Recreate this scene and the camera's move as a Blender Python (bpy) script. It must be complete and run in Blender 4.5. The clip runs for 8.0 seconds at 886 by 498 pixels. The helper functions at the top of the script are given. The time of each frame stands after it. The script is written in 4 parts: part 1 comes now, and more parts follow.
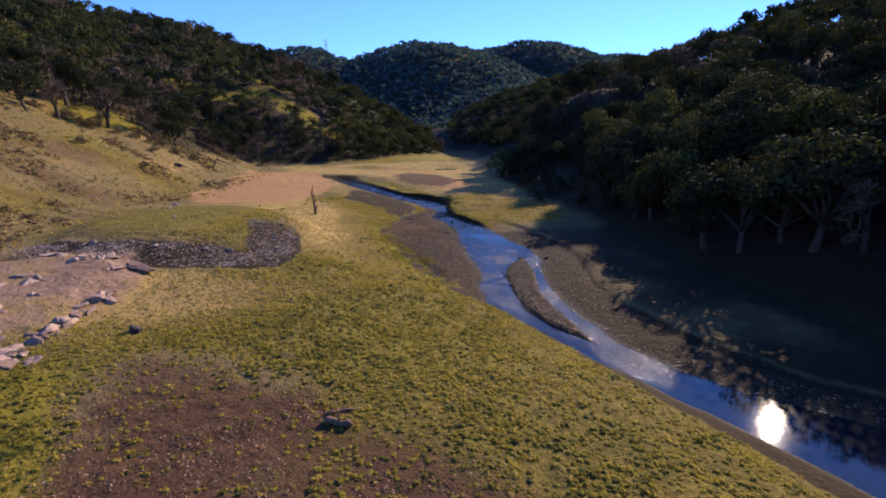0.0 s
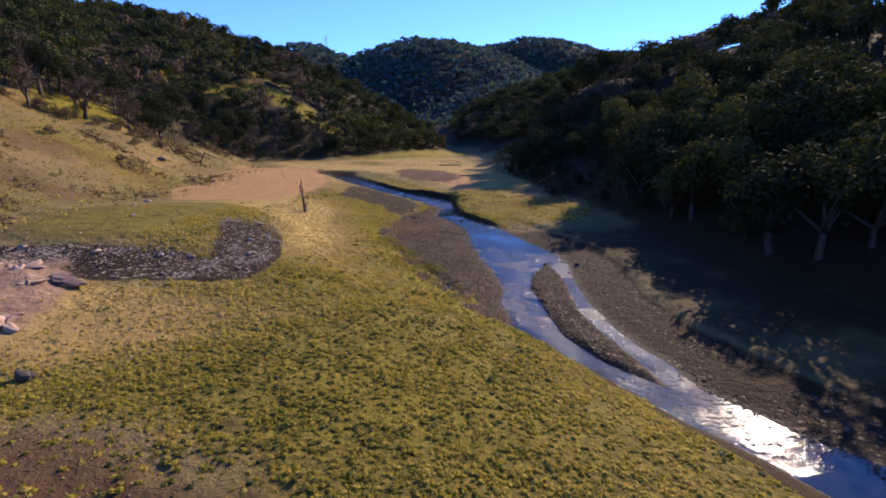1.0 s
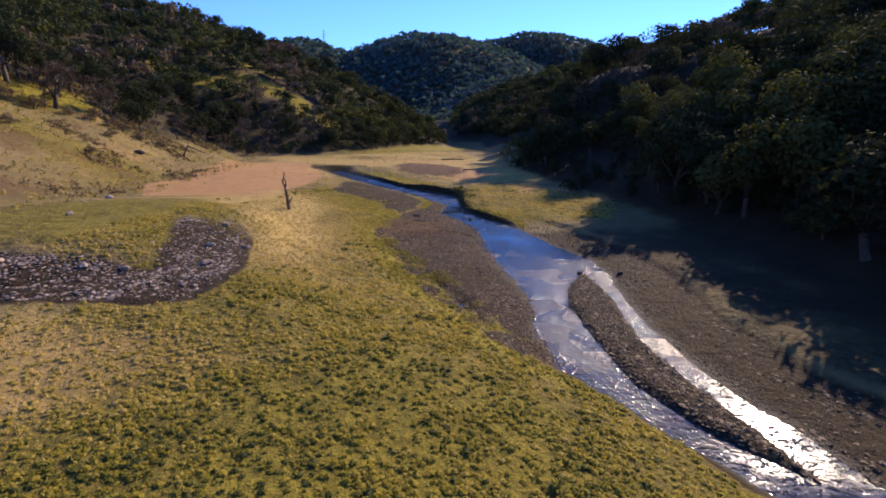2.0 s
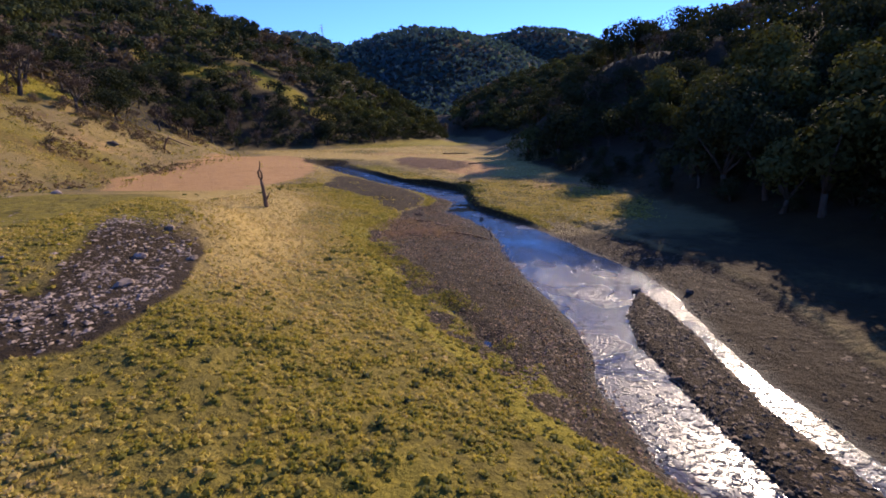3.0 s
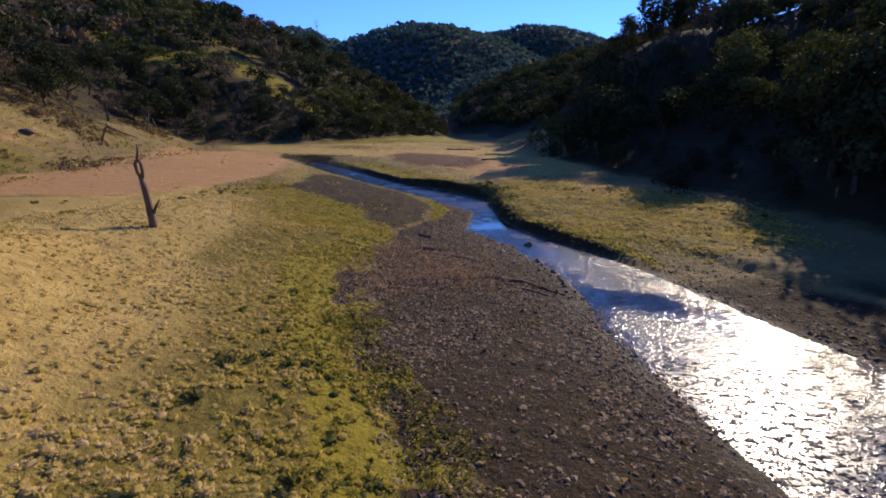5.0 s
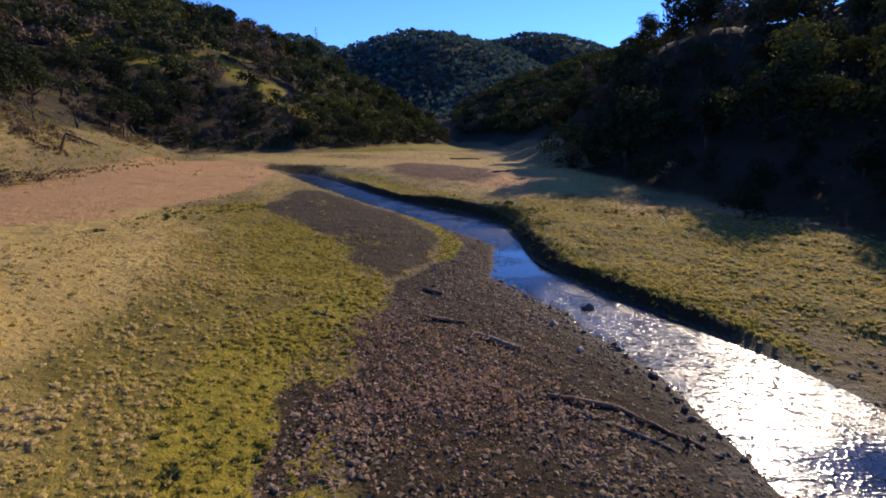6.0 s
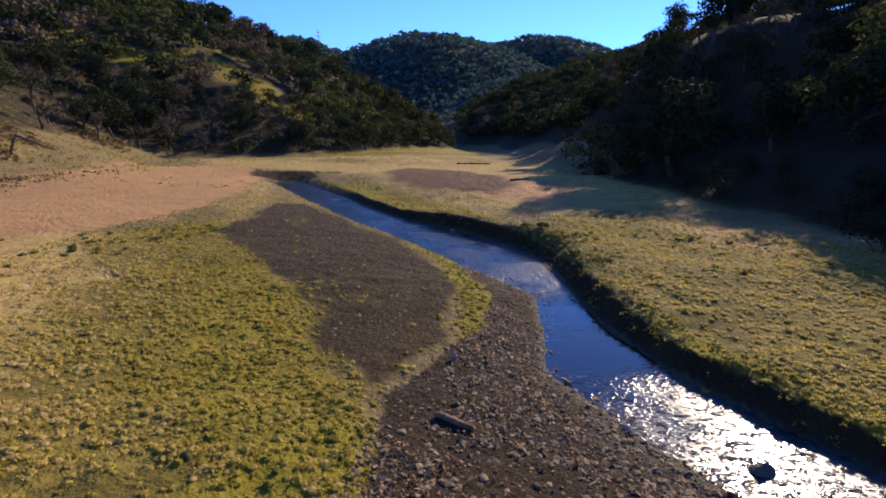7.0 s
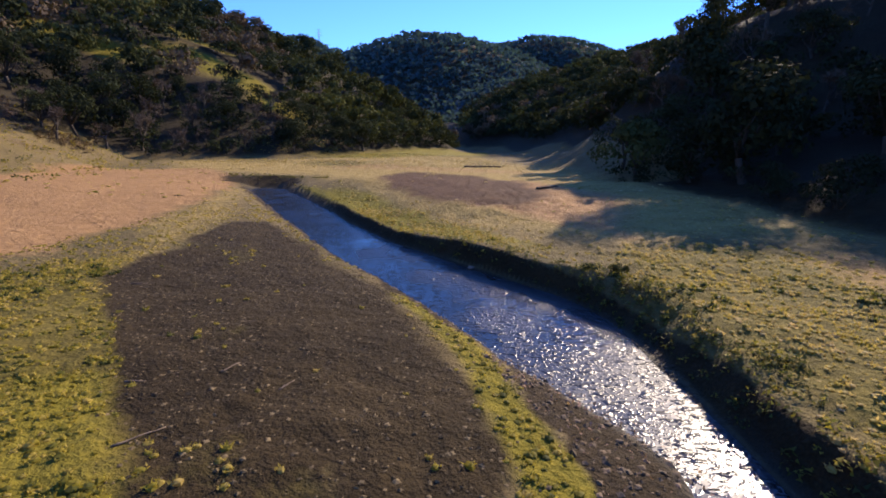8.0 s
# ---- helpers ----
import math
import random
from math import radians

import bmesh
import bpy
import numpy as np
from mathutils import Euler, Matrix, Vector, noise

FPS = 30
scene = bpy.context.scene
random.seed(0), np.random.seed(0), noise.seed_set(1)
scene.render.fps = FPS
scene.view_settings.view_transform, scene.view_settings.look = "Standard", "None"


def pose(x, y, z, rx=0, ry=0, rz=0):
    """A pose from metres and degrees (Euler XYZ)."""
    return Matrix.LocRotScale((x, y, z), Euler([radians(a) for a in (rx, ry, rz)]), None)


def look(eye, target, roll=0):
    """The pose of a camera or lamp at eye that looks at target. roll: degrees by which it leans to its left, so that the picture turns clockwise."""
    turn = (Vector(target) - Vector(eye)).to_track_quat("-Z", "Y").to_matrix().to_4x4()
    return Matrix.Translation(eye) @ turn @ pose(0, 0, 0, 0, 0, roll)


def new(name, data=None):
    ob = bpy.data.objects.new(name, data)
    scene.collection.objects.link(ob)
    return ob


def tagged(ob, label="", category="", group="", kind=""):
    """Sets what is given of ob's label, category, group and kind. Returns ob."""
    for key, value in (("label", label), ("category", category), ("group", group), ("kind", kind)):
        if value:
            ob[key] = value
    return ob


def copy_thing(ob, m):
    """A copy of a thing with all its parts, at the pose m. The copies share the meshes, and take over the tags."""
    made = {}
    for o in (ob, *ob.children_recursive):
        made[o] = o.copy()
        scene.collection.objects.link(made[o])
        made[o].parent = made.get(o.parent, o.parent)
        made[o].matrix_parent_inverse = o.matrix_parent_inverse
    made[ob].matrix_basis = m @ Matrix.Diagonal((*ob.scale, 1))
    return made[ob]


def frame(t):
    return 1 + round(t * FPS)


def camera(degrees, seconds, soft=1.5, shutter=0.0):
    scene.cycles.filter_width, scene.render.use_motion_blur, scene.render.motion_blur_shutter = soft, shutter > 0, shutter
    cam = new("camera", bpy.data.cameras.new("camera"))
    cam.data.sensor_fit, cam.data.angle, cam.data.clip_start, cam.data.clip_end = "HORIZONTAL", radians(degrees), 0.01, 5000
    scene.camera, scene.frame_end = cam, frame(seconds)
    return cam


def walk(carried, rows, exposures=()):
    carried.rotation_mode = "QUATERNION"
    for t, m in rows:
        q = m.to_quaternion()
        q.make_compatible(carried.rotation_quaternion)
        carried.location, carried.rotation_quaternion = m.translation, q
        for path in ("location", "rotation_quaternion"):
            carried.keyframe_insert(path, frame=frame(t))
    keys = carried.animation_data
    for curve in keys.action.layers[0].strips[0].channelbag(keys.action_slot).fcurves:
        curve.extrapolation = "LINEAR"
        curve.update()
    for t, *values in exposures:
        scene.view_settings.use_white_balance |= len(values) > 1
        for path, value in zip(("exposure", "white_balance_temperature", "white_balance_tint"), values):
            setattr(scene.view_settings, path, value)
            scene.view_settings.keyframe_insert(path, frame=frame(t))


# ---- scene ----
cam = camera(87.0, 8.0, 1.8)
PATH = [
    (0.0, (-0.154, -0.149, 12.469), (-0.19, 1.792, 11.987), 0.2),
    (0.5, (-0.646, 3.81, 11.771), (-0.684, 5.752, 11.291), 0.2),
    (1.0, (-1.083, 7.529, 11.105), (-1.123, 9.468, 10.617), 0.2),
    (1.5, (-1.537, 11.39, 10.404), (-1.577, 13.328, 9.91), 0.1),
    (3.0, (-2.86, 22.839, 8.52), (-2.895, 24.772, 8.009), 0.1),
    (3.5, (-3.344, 26.964, 7.849), (-3.375, 28.896, 7.333), 0.2),
    (4.0, (-3.798, 31.161, 7.26), (-3.826, 33.091, 6.74), 0.2),
    (4.5, (-4.221, 35.583, 6.72), (-4.244, 37.514, 6.201), 0.3),
    (6.0, (-5.43, 48.984, 6.467), (-5.449, 50.926, 5.988), 0.4),
    (6.5, (-5.815, 53.55, 6.411), (-5.84, 55.494, 5.94), 0.4),
    (7.0, (-6.135, 57.96, 6.289), (-6.166, 59.905, 5.823), 0.4),
    (7.5, (-6.491, 62.299, 6.109), (-6.526, 64.244, 5.648), 0.4),
    (7.8, (-6.66, 65.045, 6.0), (-6.695, 66.994, 5.545), 0.4),
    (7.9, (-6.76, 67.15, 5.95), (-6.80, 69.098, 5.495), 0.45),
    (8.0, (-6.908, 68.427, 5.907), (-6.945, 70.374, 5.448), 0.5),
]
walk(cam, [(t, look(eye, target, roll)) for t, eye, target, roll in PATH],
     [(0.0, 0.80, 6550, 17), (1.5, 0.90, 6550, 17), (3.0, 0.84, 6500, 17), (3.5, 0.80, 6450, 17), (4.5, 0.54, 6400, 14), (6.0, 0.56, 6350, 13), (7.0, 0.80, 6400, 13), (8.0, 0.95, 6400, 13)])

# ---- world, sun and exposure ----
SUN_EL, SUN_AZ = 28.0, 37.6      # azimuth clockwise from +y
world = bpy.data.worlds.new("sky")
scene.world = world
world.use_nodes = True
wn = world.node_tree.nodes
sky = wn.new("ShaderNodeTexSky")
sky.sky_type = "NISHITA"
sky.sun_disc = False
sky.sun_elevation = radians(SUN_EL)
sky.sun_rotation = radians(SUN_AZ)
sky.altitude, sky.air_density, sky.dust_density, sky.ozone_density = 300, 1.0, 0.0, 3.0
wn["Background"].inputs["Strength"].default_value = 0.15
clear = wn.new("ShaderNodeMix")          # a clear, deep blue winter sky
clear.data_type, clear.blend_type = "RGBA", "MULTIPLY"
clear.inputs[0].default_value, clear.inputs[7].default_value = 1.0, (0.35, 0.60, 1.14, 1)
world.node_tree.links.new(sky.outputs[0], clear.inputs[6])
world.node_tree.links.new(clear.outputs[2], wn["Background"].inputs["Color"])
sun = new("sun", bpy.data.lights.new("sun", "SUN"))
sun.data.energy, sun.data.angle, sun.data.color = 5.0, radians(0.55), (1.0, 0.82, 0.61)
to_sun = Vector((math.sin(radians(SUN_AZ)) * math.cos(radians(SUN_EL)), math.cos(radians(SUN_AZ)) * math.cos(radians(SUN_EL)), math.sin(radians(SUN_EL))))
sun.matrix_world = look(to_sun * 300, (0, 0, 0))

# ---- small tools ----
rng = np.random.default_rng(7)


def sstep(a, b, x):
    t = np.clip((x - a) / (b - a), 0, 1)
    return t * t * (3 - 2 * t)


def vnoise(x, y, seed=0):
    """Smooth value noise on the plane, 0 to 1, one cell a metre."""
    xi, yi = np.floor(x).astype(np.int64), np.floor(y).astype(np.int64)
    fx, fy = x - xi, y - yi
    fx, fy = fx * fx * (3 - 2 * fx), fy * fy * (3 - 2 * fy)

    def h(a, b):
        n = (a * 374761393 + b * 668265263 + seed * 974711) & 0x7FFFFFFF
        n = ((n ^ (n >> 13)) * 1274126177) & 0x7FFFFFFF
        return ((n ^ (n >> 16)) & 0xFFFF) / 65535.0

    return (h(xi, yi) * (1 - fx) + h(xi + 1, yi) * fx) * (1 - fy) + (h(xi, yi + 1) * (1 - fx) + h(xi + 1, yi + 1) * fx) * fy


def fbm(x, y, size, octaves=3, seed=0):
    """Layered noise about zero, -0.5 to 0.5."""
    out, amp, total = 0, 1.0, 0
    for k in range(octaves):
        out = out + amp * (vnoise(x / size + 17.3 * k, y / size - 9.1 * k, seed + k) - 0.5)
        total += amp
        amp, size = amp * 0.5, size * 0.5
    return out / total


def inside(x, y, poly):
    """Signed distance to a closed outline: positive inside."""
    p = np.array(poly, float)
    q = np.roll(p, -1, 0)
    best, odd = np.full(np.shape(x), 1e9), np.zeros(np.shape(x), bool)
    for (ax, ay), (bx, by) in zip(p, q):
        dx, dy = bx - ax, by - ay
        t = np.clip(((x - ax) * dx + (y - ay) * dy) / (dx * dx + dy * dy), 0, 1)
        best = np.minimum(best, np.hypot(x - ax - t * dx, y - ay - t * dy))
        if dy:
            odd ^= ((ay > y) != (by > y)) & (x < (y - ay) * dx / dy + ax)
    return np.where(odd, best, -best)


def bulk(name, V, F, mats=(), attrs=None, smooth=False, slots=None):
    """A mesh from arrays: corners, faces of one size, float marks for each corner."""
    V, F = np.asarray(V, np.float32), np.asarray(F, np.int32)
    me = bpy.data.meshes.new(name)
    n, k = F.shape
    me.vertices.add(len(V))
    me.vertices.foreach_set("co", V.ravel())
    me.loops.add(n * k)
    me.loops.foreach_set("vertex_index", F.ravel())
    me.polygons.add(n)
    me.polygons.foreach_set("loop_start", np.arange(0, n * k, k, dtype=np.int32))
    me.polygons.foreach_set("use_smooth", np.full(n, smooth, bool))
    for m in mats:
        me.materials.append(m)
    if slots is not None:
        me.polygons.foreach_set("material_index", np.asarray(slots, np.int32))
    for key, val in (attrs or {}).items():
        me.attributes.new(key, "FLOAT", "POINT").data.foreach_set("value", np.asarray(val, np.float32).ravel())
    me.update(calc_edges=True)
    me.validate()
    return me


def part(name, me, parent, label=""):
    """One mesh under a thing or a part."""
    ob = new(name, me)
    ob.parent = parent
    return tagged(ob, label=label)


def tube(points, radii, sides=8, seed=0, rough=0.0):
    """Corners and quads of a bent, tapered tube with closed ends."""
    r = np.random.default_rng(seed)
    P = np.array(points, float)
    V, F = [], []
    for i, p in enumerate(P):
        d = P[min(i + 1, len(P) - 1)] - P[max(i - 1, 0)]
        d = d / (np.linalg.norm(d) + 1e-9)
        a = np.cross(d, (0.31, 0.52, 0.13) if abs(d[2]) > 0.8 else (0, 0, 1.0))
        a /= np.linalg.norm(a)
        b = np.cross(d, a)
        for k in range(sides):
            w = 2 * math.pi * k / sides
            q = radii[i] * (1 + rough * (r.random() - 0.5))
            V.append(p + q * (math.cos(w) * a + math.sin(w) * b))
        if i:
            for k in range(sides):
                o, e = (i - 1) * sides, (k + 1) % sides
                F.append((o + k, o + e, o + sides + e, o + sides + k))
    n = len(V)
    V += [P[0], P[-1]]
    last = (len(P) - 1) * sides
    for k in range(sides):
        e = (k + 1) % sides
        F.append((n, e, k, k))
        F.append((n + 1, last + k, last + e, last + e))
    return np.array(V), np.array(F)


def join(pieces):
    V, F, o = [], [], 0
    for v, f in pieces:
        V.append(v)
        F.append(f + o)
        o += len(v)
    return np.concatenate(V), np.concatenate(F)


def tube_mesh(name, pieces, mat, smooth=True):
    """A mesh of several tubes, with its end caps as triangles."""
    V, F = join(pieces)
    me = bpy.data.meshes.new(name)
    me.from_pydata(V.tolist(), [], [tuple(dict.fromkeys(f)) for f in F.tolist()])
    me.materials.append(mat)
    me.polygons.foreach_set("use_smooth", np.full(len(me.polygons), smooth, bool))
    me.update()
    return me

# ---- materials ----
class Mat:
    """A node material, written line by line."""

    def __init__(self, name, rough=0.9, spec=0.3):
        self.m = bpy.data.materials.new(name)
        self.m.use_nodes = True
        self.t = self.m.node_tree
        self.b = self.t.nodes["Principled BSDF"]
        self.b.inputs["Roughness"].default_value = rough
        self.b.inputs["Specular IOR Level"].default_value = spec

    def node(self, kind, **values):
        n = self.t.nodes.new(kind)
        for key, v in values.items():
            n.inputs[key.replace("_", " ")].default_value = v
        return n

    def link(self, a, b):
        self.t.links.new(a, b)

    def coords(self):
        return self.node("ShaderNodeTexCoord").outputs["Object"]

    def place(self):
        return self.node("ShaderNodeNewGeometry").outputs["Position"]

    def noise(self, scale, detail=4.0, rough=0.6, co=None, stretch=None):
        n = self.node("ShaderNodeTexNoise", Scale=scale, Detail=detail, Roughness=rough)
        co = co or self.place()
        if stretch:
            mp = self.node("ShaderNodeMapping", Scale=stretch)
            self.link(co, mp.inputs["Vector"])
            co = mp.outputs[0]
        self.link(co, n.inputs["Vector"])
        return n.outputs["Fac"]

    def ramp(self, fac, *stops):
        n = self.node("ShaderNodeValToRGB")
        e = n.color_ramp.elements
        while len(e) < len(stops):
            e.new(0.5)
        for el, (p, c) in zip(e, stops):
            el.position = p
            el.color = (*c, 1) if len(c) == 3 else (c[0], c[0], c[0], 1)
        self.link(fac, n.inputs[0])
        return n.outputs[0]

    def mark(self, name):
        n = self.node("ShaderNodeAttribute")
        n.attribute_name = name
        return n.outputs["Fac"]

    def mix(self, fac, a, b, blend="MIX"):
        n = self.node("ShaderNodeMix")
        n.data_type, n.blend_type = "RGBA", blend
        for s, v in ((n.inputs[0], fac), (n.inputs[6], a), (n.inputs[7], b)):
            if isinstance(v, (int, float)):
                s.default_value = v
            elif isinstance(v, tuple):
                s.default_value = (*v, 1)
            else:
                self.link(v, s)
        return n.outputs[2]

    def calc(self, op, a, b=0.0):
        n = self.node("ShaderNodeMath")
        n.operation = op
        for s, v in ((n.inputs[0], a), (n.inputs[1], b)):
            if isinstance(v, (int, float)):
                s.default_value = v
            else:
                self.link(v, s)
        return n.outputs[0]

    def bump(self, height, strength=0.5, dist=0.05, after=None):
        n = self.node("ShaderNodeBump", Strength=strength, Distance=dist)
        self.link(height, n.inputs["Height"])
        if after:
            self.link(after, n.inputs["Normal"])
        return n.outputs[0]

    def done(self, color, normal=None):
        self.link(color, self.b.inputs["Base Color"])
        if normal:
            self.link(normal, self.b.inputs["Normal"])
        return self.m


def ground_material():
    m = Mat("ground", 0.95, 0.15)
    big, mid, fine, grit = m.noise(0.05), m.noise(0.6), m.noise(3.5, 5.0, 0.7), m.noise(16.0, 3.0, 0.7)
    # thin grass and soil of the slopes
    c = m.ramp(m.mix(0.5, big, fine), (0.32, (0.07, 0.062, 0.02)), (0.5, (0.135, 0.10, 0.04)), (0.68, (0.20, 0.15, 0.07)))

    def lay(c, name, colour, soft=0.35):
        w = m.calc("ADD", m.mark(name), m.calc("MULTIPLY", m.calc("SUBTRACT", m.mix(0.5, mid, fine), 0.5), 1.1))
        w = m.ramp(w, (0.5 - soft / 2, (0,)), (0.5 + soft / 2, (1,)))
        return m.mix(w, c, colour)

    c = lay(c, "dry", m.ramp(m.mix(0.6, mid, fine), (0.3, (0.19, 0.13, 0.038)), (0.5, (0.29, 0.205, 0.062)), (0.7, (0.37, 0.275, 0.095))), 0.6)
    c = lay(c, "green", m.ramp(m.mix(0.65, mid, fine), (0.3, (0.052, 0.040, 0.010)), (0.5, (0.115, 0.090, 0.017)), (0.7, (0.22, 0.168, 0.034))), 0.5)
    c = lay(c, "lush", m.ramp(fine, (0.3, (0.10, 0.088, 0.008)), (0.7, (0.22, 0.172, 0.018))), 0.5)
    c = lay(c, "red", m.ramp(m.mix(0.6, mid, fine), (0.3, (0.22, 0.12, 0.045)), (0.7, (0.38, 0.225, 0.095))), 0.5)
    c = lay(c, "mud", m.ramp(m.mix(0.6, mid, grit), (0.28, (0.012, 0.0075, 0.003)), (0.5, (0.030, 0.020, 0.0075)), (0.75, (0.075, 0.051, 0.02))), 0.3)
    c = lay(c, "brown", m.ramp(m.mix(0.6, mid, grit), (0.3, (0.040, 0.021, 0.010)), (0.6, (0.088, 0.046, 0.023)), (0.8, (0.17, 0.10, 0.055))), 0.4)
    c = lay(c, "gravel", m.ramp(m.mix(0.7, fine, grit), (0.3, (0.013, 0.009, 0.004)), (0.55, (0.033, 0.022, 0.010)), (0.75, (0.09, 0.06, 0.03))), 0.3)
    c = lay(c, "rock", m.ramp(m.mix(0.6, mid, fine), (0.3, (0.13, 0.08, 0.05)), (0.55, (0.24, 0.155, 0.10)), (0.75, (0.38, 0.27, 0.20))), 0.3)
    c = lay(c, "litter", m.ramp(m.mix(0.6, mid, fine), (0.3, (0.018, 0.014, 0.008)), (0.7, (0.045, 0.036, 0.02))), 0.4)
    wet = m.mark("wet")
    c = m.mix(wet, c, (0.03, 0.027, 0.02))
    m.link(m.ramp(wet, (0.0, (0.95,)), (1.0, (0.6,))), m.b.inputs["Roughness"])
    n = m.bump(m.noise(1.6, 3.0), 0.5, 0.25)
    n = m.bump(fine, 0.85, 0.18, n)
    n = m.bump(grit, 0.6, 0.03, n)
    return m.done(c, n)


def water_material():
    m = Mat("water", 0.05, 0.5)
    m.b.inputs["IOR"].default_value = 1.45
    m.b.inputs["Base Color"].default_value = (0.012, 0.014, 0.018, 1)
    rip = m.mark("riffle")
    swell = m.noise(1.1, 1.0, 0.5)
    chop = m.ramp(m.noise(3.6, 1.0, 0.5, None, (0.8, 1.7, 1.0)), (0.54, (0,)), (0.76, (1,)))
    fine = m.ramp(m.noise(10.0, 1.0, 0.5), (0.52, (0,)), (0.76, (1,)))
    n = m.node("ShaderNodeBump", Distance=0.09)
    m.link(m.ramp(rip, (0.0, (0.01,)), (0.35, (0.3,)), (1.0, (0.75,))), n.inputs["Strength"])
    m.link(m.mix(0.3, chop, fine), n.inputs["Height"])
    w = m.node("ShaderNodeBump", Distance=0.2)
    m.link(m.ramp(rip, (0.0, (0.01,)), (1.0, (0.2,))), w.inputs["Strength"])
    m.link(swell, w.inputs["Height"])
    m.link(w.outputs[0], n.inputs["Normal"])
    m.link(m.ramp(m.mark("broken"), (0.0, (0.03,)), (0.4, (0.17,)), (1.0, (0.36,))), m.b.inputs["Roughness"])
    m.link(n.outputs[0], m.b.inputs["Normal"])
    return m.m


def leaf_material(name, dark, light, glow=0.35):
    m = Mat(name, 0.9, 0.03)
    info = m.node("ShaderNodeObjectInfo").outputs["Random"]
    isl = m.node("ShaderNodeNewGeometry").outputs["Random Per Island"]
    f = m.calc("ADD", m.calc("MULTIPLY", info, 0.35), m.calc("ADD", m.calc("MULTIPLY", isl, 0.35), m.calc("MULTIPLY", m.mark("tint"), 0.4)))
    c = m.ramp(f, (0.1, dark), (0.9, light))
    m.link(c, m.b.inputs["Base Color"])
    tr = m.node("ShaderNodeBsdfTranslucent")
    m.link(m.mix(1.0, c, (1.0, 1.0, 0.45), "MULTIPLY"), tr.inputs["Color"])
    mx = m.node("ShaderNodeMixShader", Fac=glow)
    m.link(m.b.outputs[0], mx.inputs[1])
    m.link(tr.outputs[0], mx.inputs[2])
    m.link(mx.outputs[0], m.t.nodes["Material Output"].inputs["Surface"])
    return m.m


def grass_material():
    m = Mat("grass_blades", 0.7, 0.2)
    isl = m.node("ShaderNodeNewGeometry").outputs["Random Per Island"]
    f = m.calc("ADD", m.mark("tint"), m.calc("MULTIPLY", m.calc("SUBTRACT", isl, 0.5), 0.3))
    c = m.ramp(f, (0.0, (0.05, 0.06, 0.02)), (0.12, (0.13, 0.13, 0.025)), (0.32, (0.315, 0.255, 0.03)), (0.6, (0.46, 0.35, 0.095)), (1.0, (0.58, 0.43, 0.22)))
    m.link(c, m.b.inputs["Base Color"])
    tr = m.node("ShaderNodeBsdfTranslucent")
    m.link(c, tr.inputs["Color"])
    mx = m.node("ShaderNodeMixShader", Fac=0.55)
    m.link(m.b.outputs[0], mx.inputs[1])
    m.link(tr.outputs[0], mx.inputs[2])
    m.link(mx.outputs[0], m.t.nodes["Material Output"].inputs["Surface"])
    return m.m


def bark_material(name, dark, light, scale=6.0):
    m = Mat(name, 0.9, 0.2)
    f = m.noise(scale, 5.0, 0.7, m.coords(), (1, 1, 0.25))
    return m.done(m.ramp(f, (0.3, dark), (0.7, light)), m.bump(f, 0.8, 0.04))


def stone_material(name, dark, light):
    m = Mat(name, 0.85, 0.3)
    info = m.node("ShaderNodeObjectInfo").outputs["Random"]
    isl = m.node("ShaderNodeNewGeometry").outputs["Random Per Island"]
    f = m.noise(5.0, 5.0, 0.65)
    t = m.calc("ADD", m.calc("MULTIPLY", f, 0.6), m.calc("MULTIPLY", m.calc("FRACT", m.calc("ADD", info, isl)), 0.5))
    return m.done(m.ramp(t, (0.2, dark), (0.85, light)), m.bump(f, 0.6, 0.04))


def steel_material():
    m = Mat("galvanised_steel", 0.5, 0.5)
    m.b.inputs["Metallic"].default_value = 0.3
    return m.done(m.ramp(m.noise(0.8), (0.3, (0.07, 0.075, 0.08)), (0.7, (0.13, 0.135, 0.14))))


STEEL = steel_material()
GROUND, WATER = ground_material(), water_material()
OAK = leaf_material("oak_leaves", (0.013, 0.017, 0.010), (0.048, 0.055, 0.025), 0.20)
OLIVE = leaf_material("olive_leaves", (0.028, 0.032, 0.012), (0.10, 0.102, 0.034), 0.20)
BROWN = leaf_material("brown_twigs", (0.05, 0.036, 0.025), (0.17, 0.125, 0.085), 0.15)
LITTER = leaf_material("leaf_litter", (0.09, 0.05, 0.032), (0.40, 0.265, 0.195), 0.35)
TWIG = leaf_material("bare_twigs", (0.07, 0.05, 0.036), (0.15, 0.115, 0.085), 0.05)
GRASS = grass_material()
# bluer than the near leaves: the haze of distance is put into the colour
FARLEAF_HAZED = leaf_material("far_leaves_hazed", (0.040, 0.072, 0.092), (0.062, 0.098, 0.118), 0.4)
SCRUB = leaf_material("dry_scrub", (0.07, 0.05, 0.028), (0.22, 0.155, 0.085), 0.15)
BARK = bark_material("oak_bark", (0.03, 0.024, 0.018), (0.10, 0.08, 0.06))
DEADWOOD = bark_material("dead_wood", (0.06, 0.037, 0.022), (0.22, 0.14, 0.085))
GREYWOOD = bark_material("grey_driftwood", (0.08, 0.06, 0.042), (0.26, 0.195, 0.135))
COBBLE = stone_material("cobbles", (0.024, 0.016, 0.008), (0.20, 0.135, 0.075))
CLOD = stone_material("mud_clod", (0.028, 0.019, 0.008), (0.19, 0.135, 0.06))
SLATE = stone_material("dark_pebbles", (0.075, 0.054, 0.038), (0.34, 0.26, 0.195))
PINK = stone_material("pink_rock", (0.12, 0.075, 0.055), (0.38, 0.27, 0.21))
DARKROCK = stone_material("dark_boulder", (0.03, 0.025, 0.02), (0.11, 0.092, 0.075))

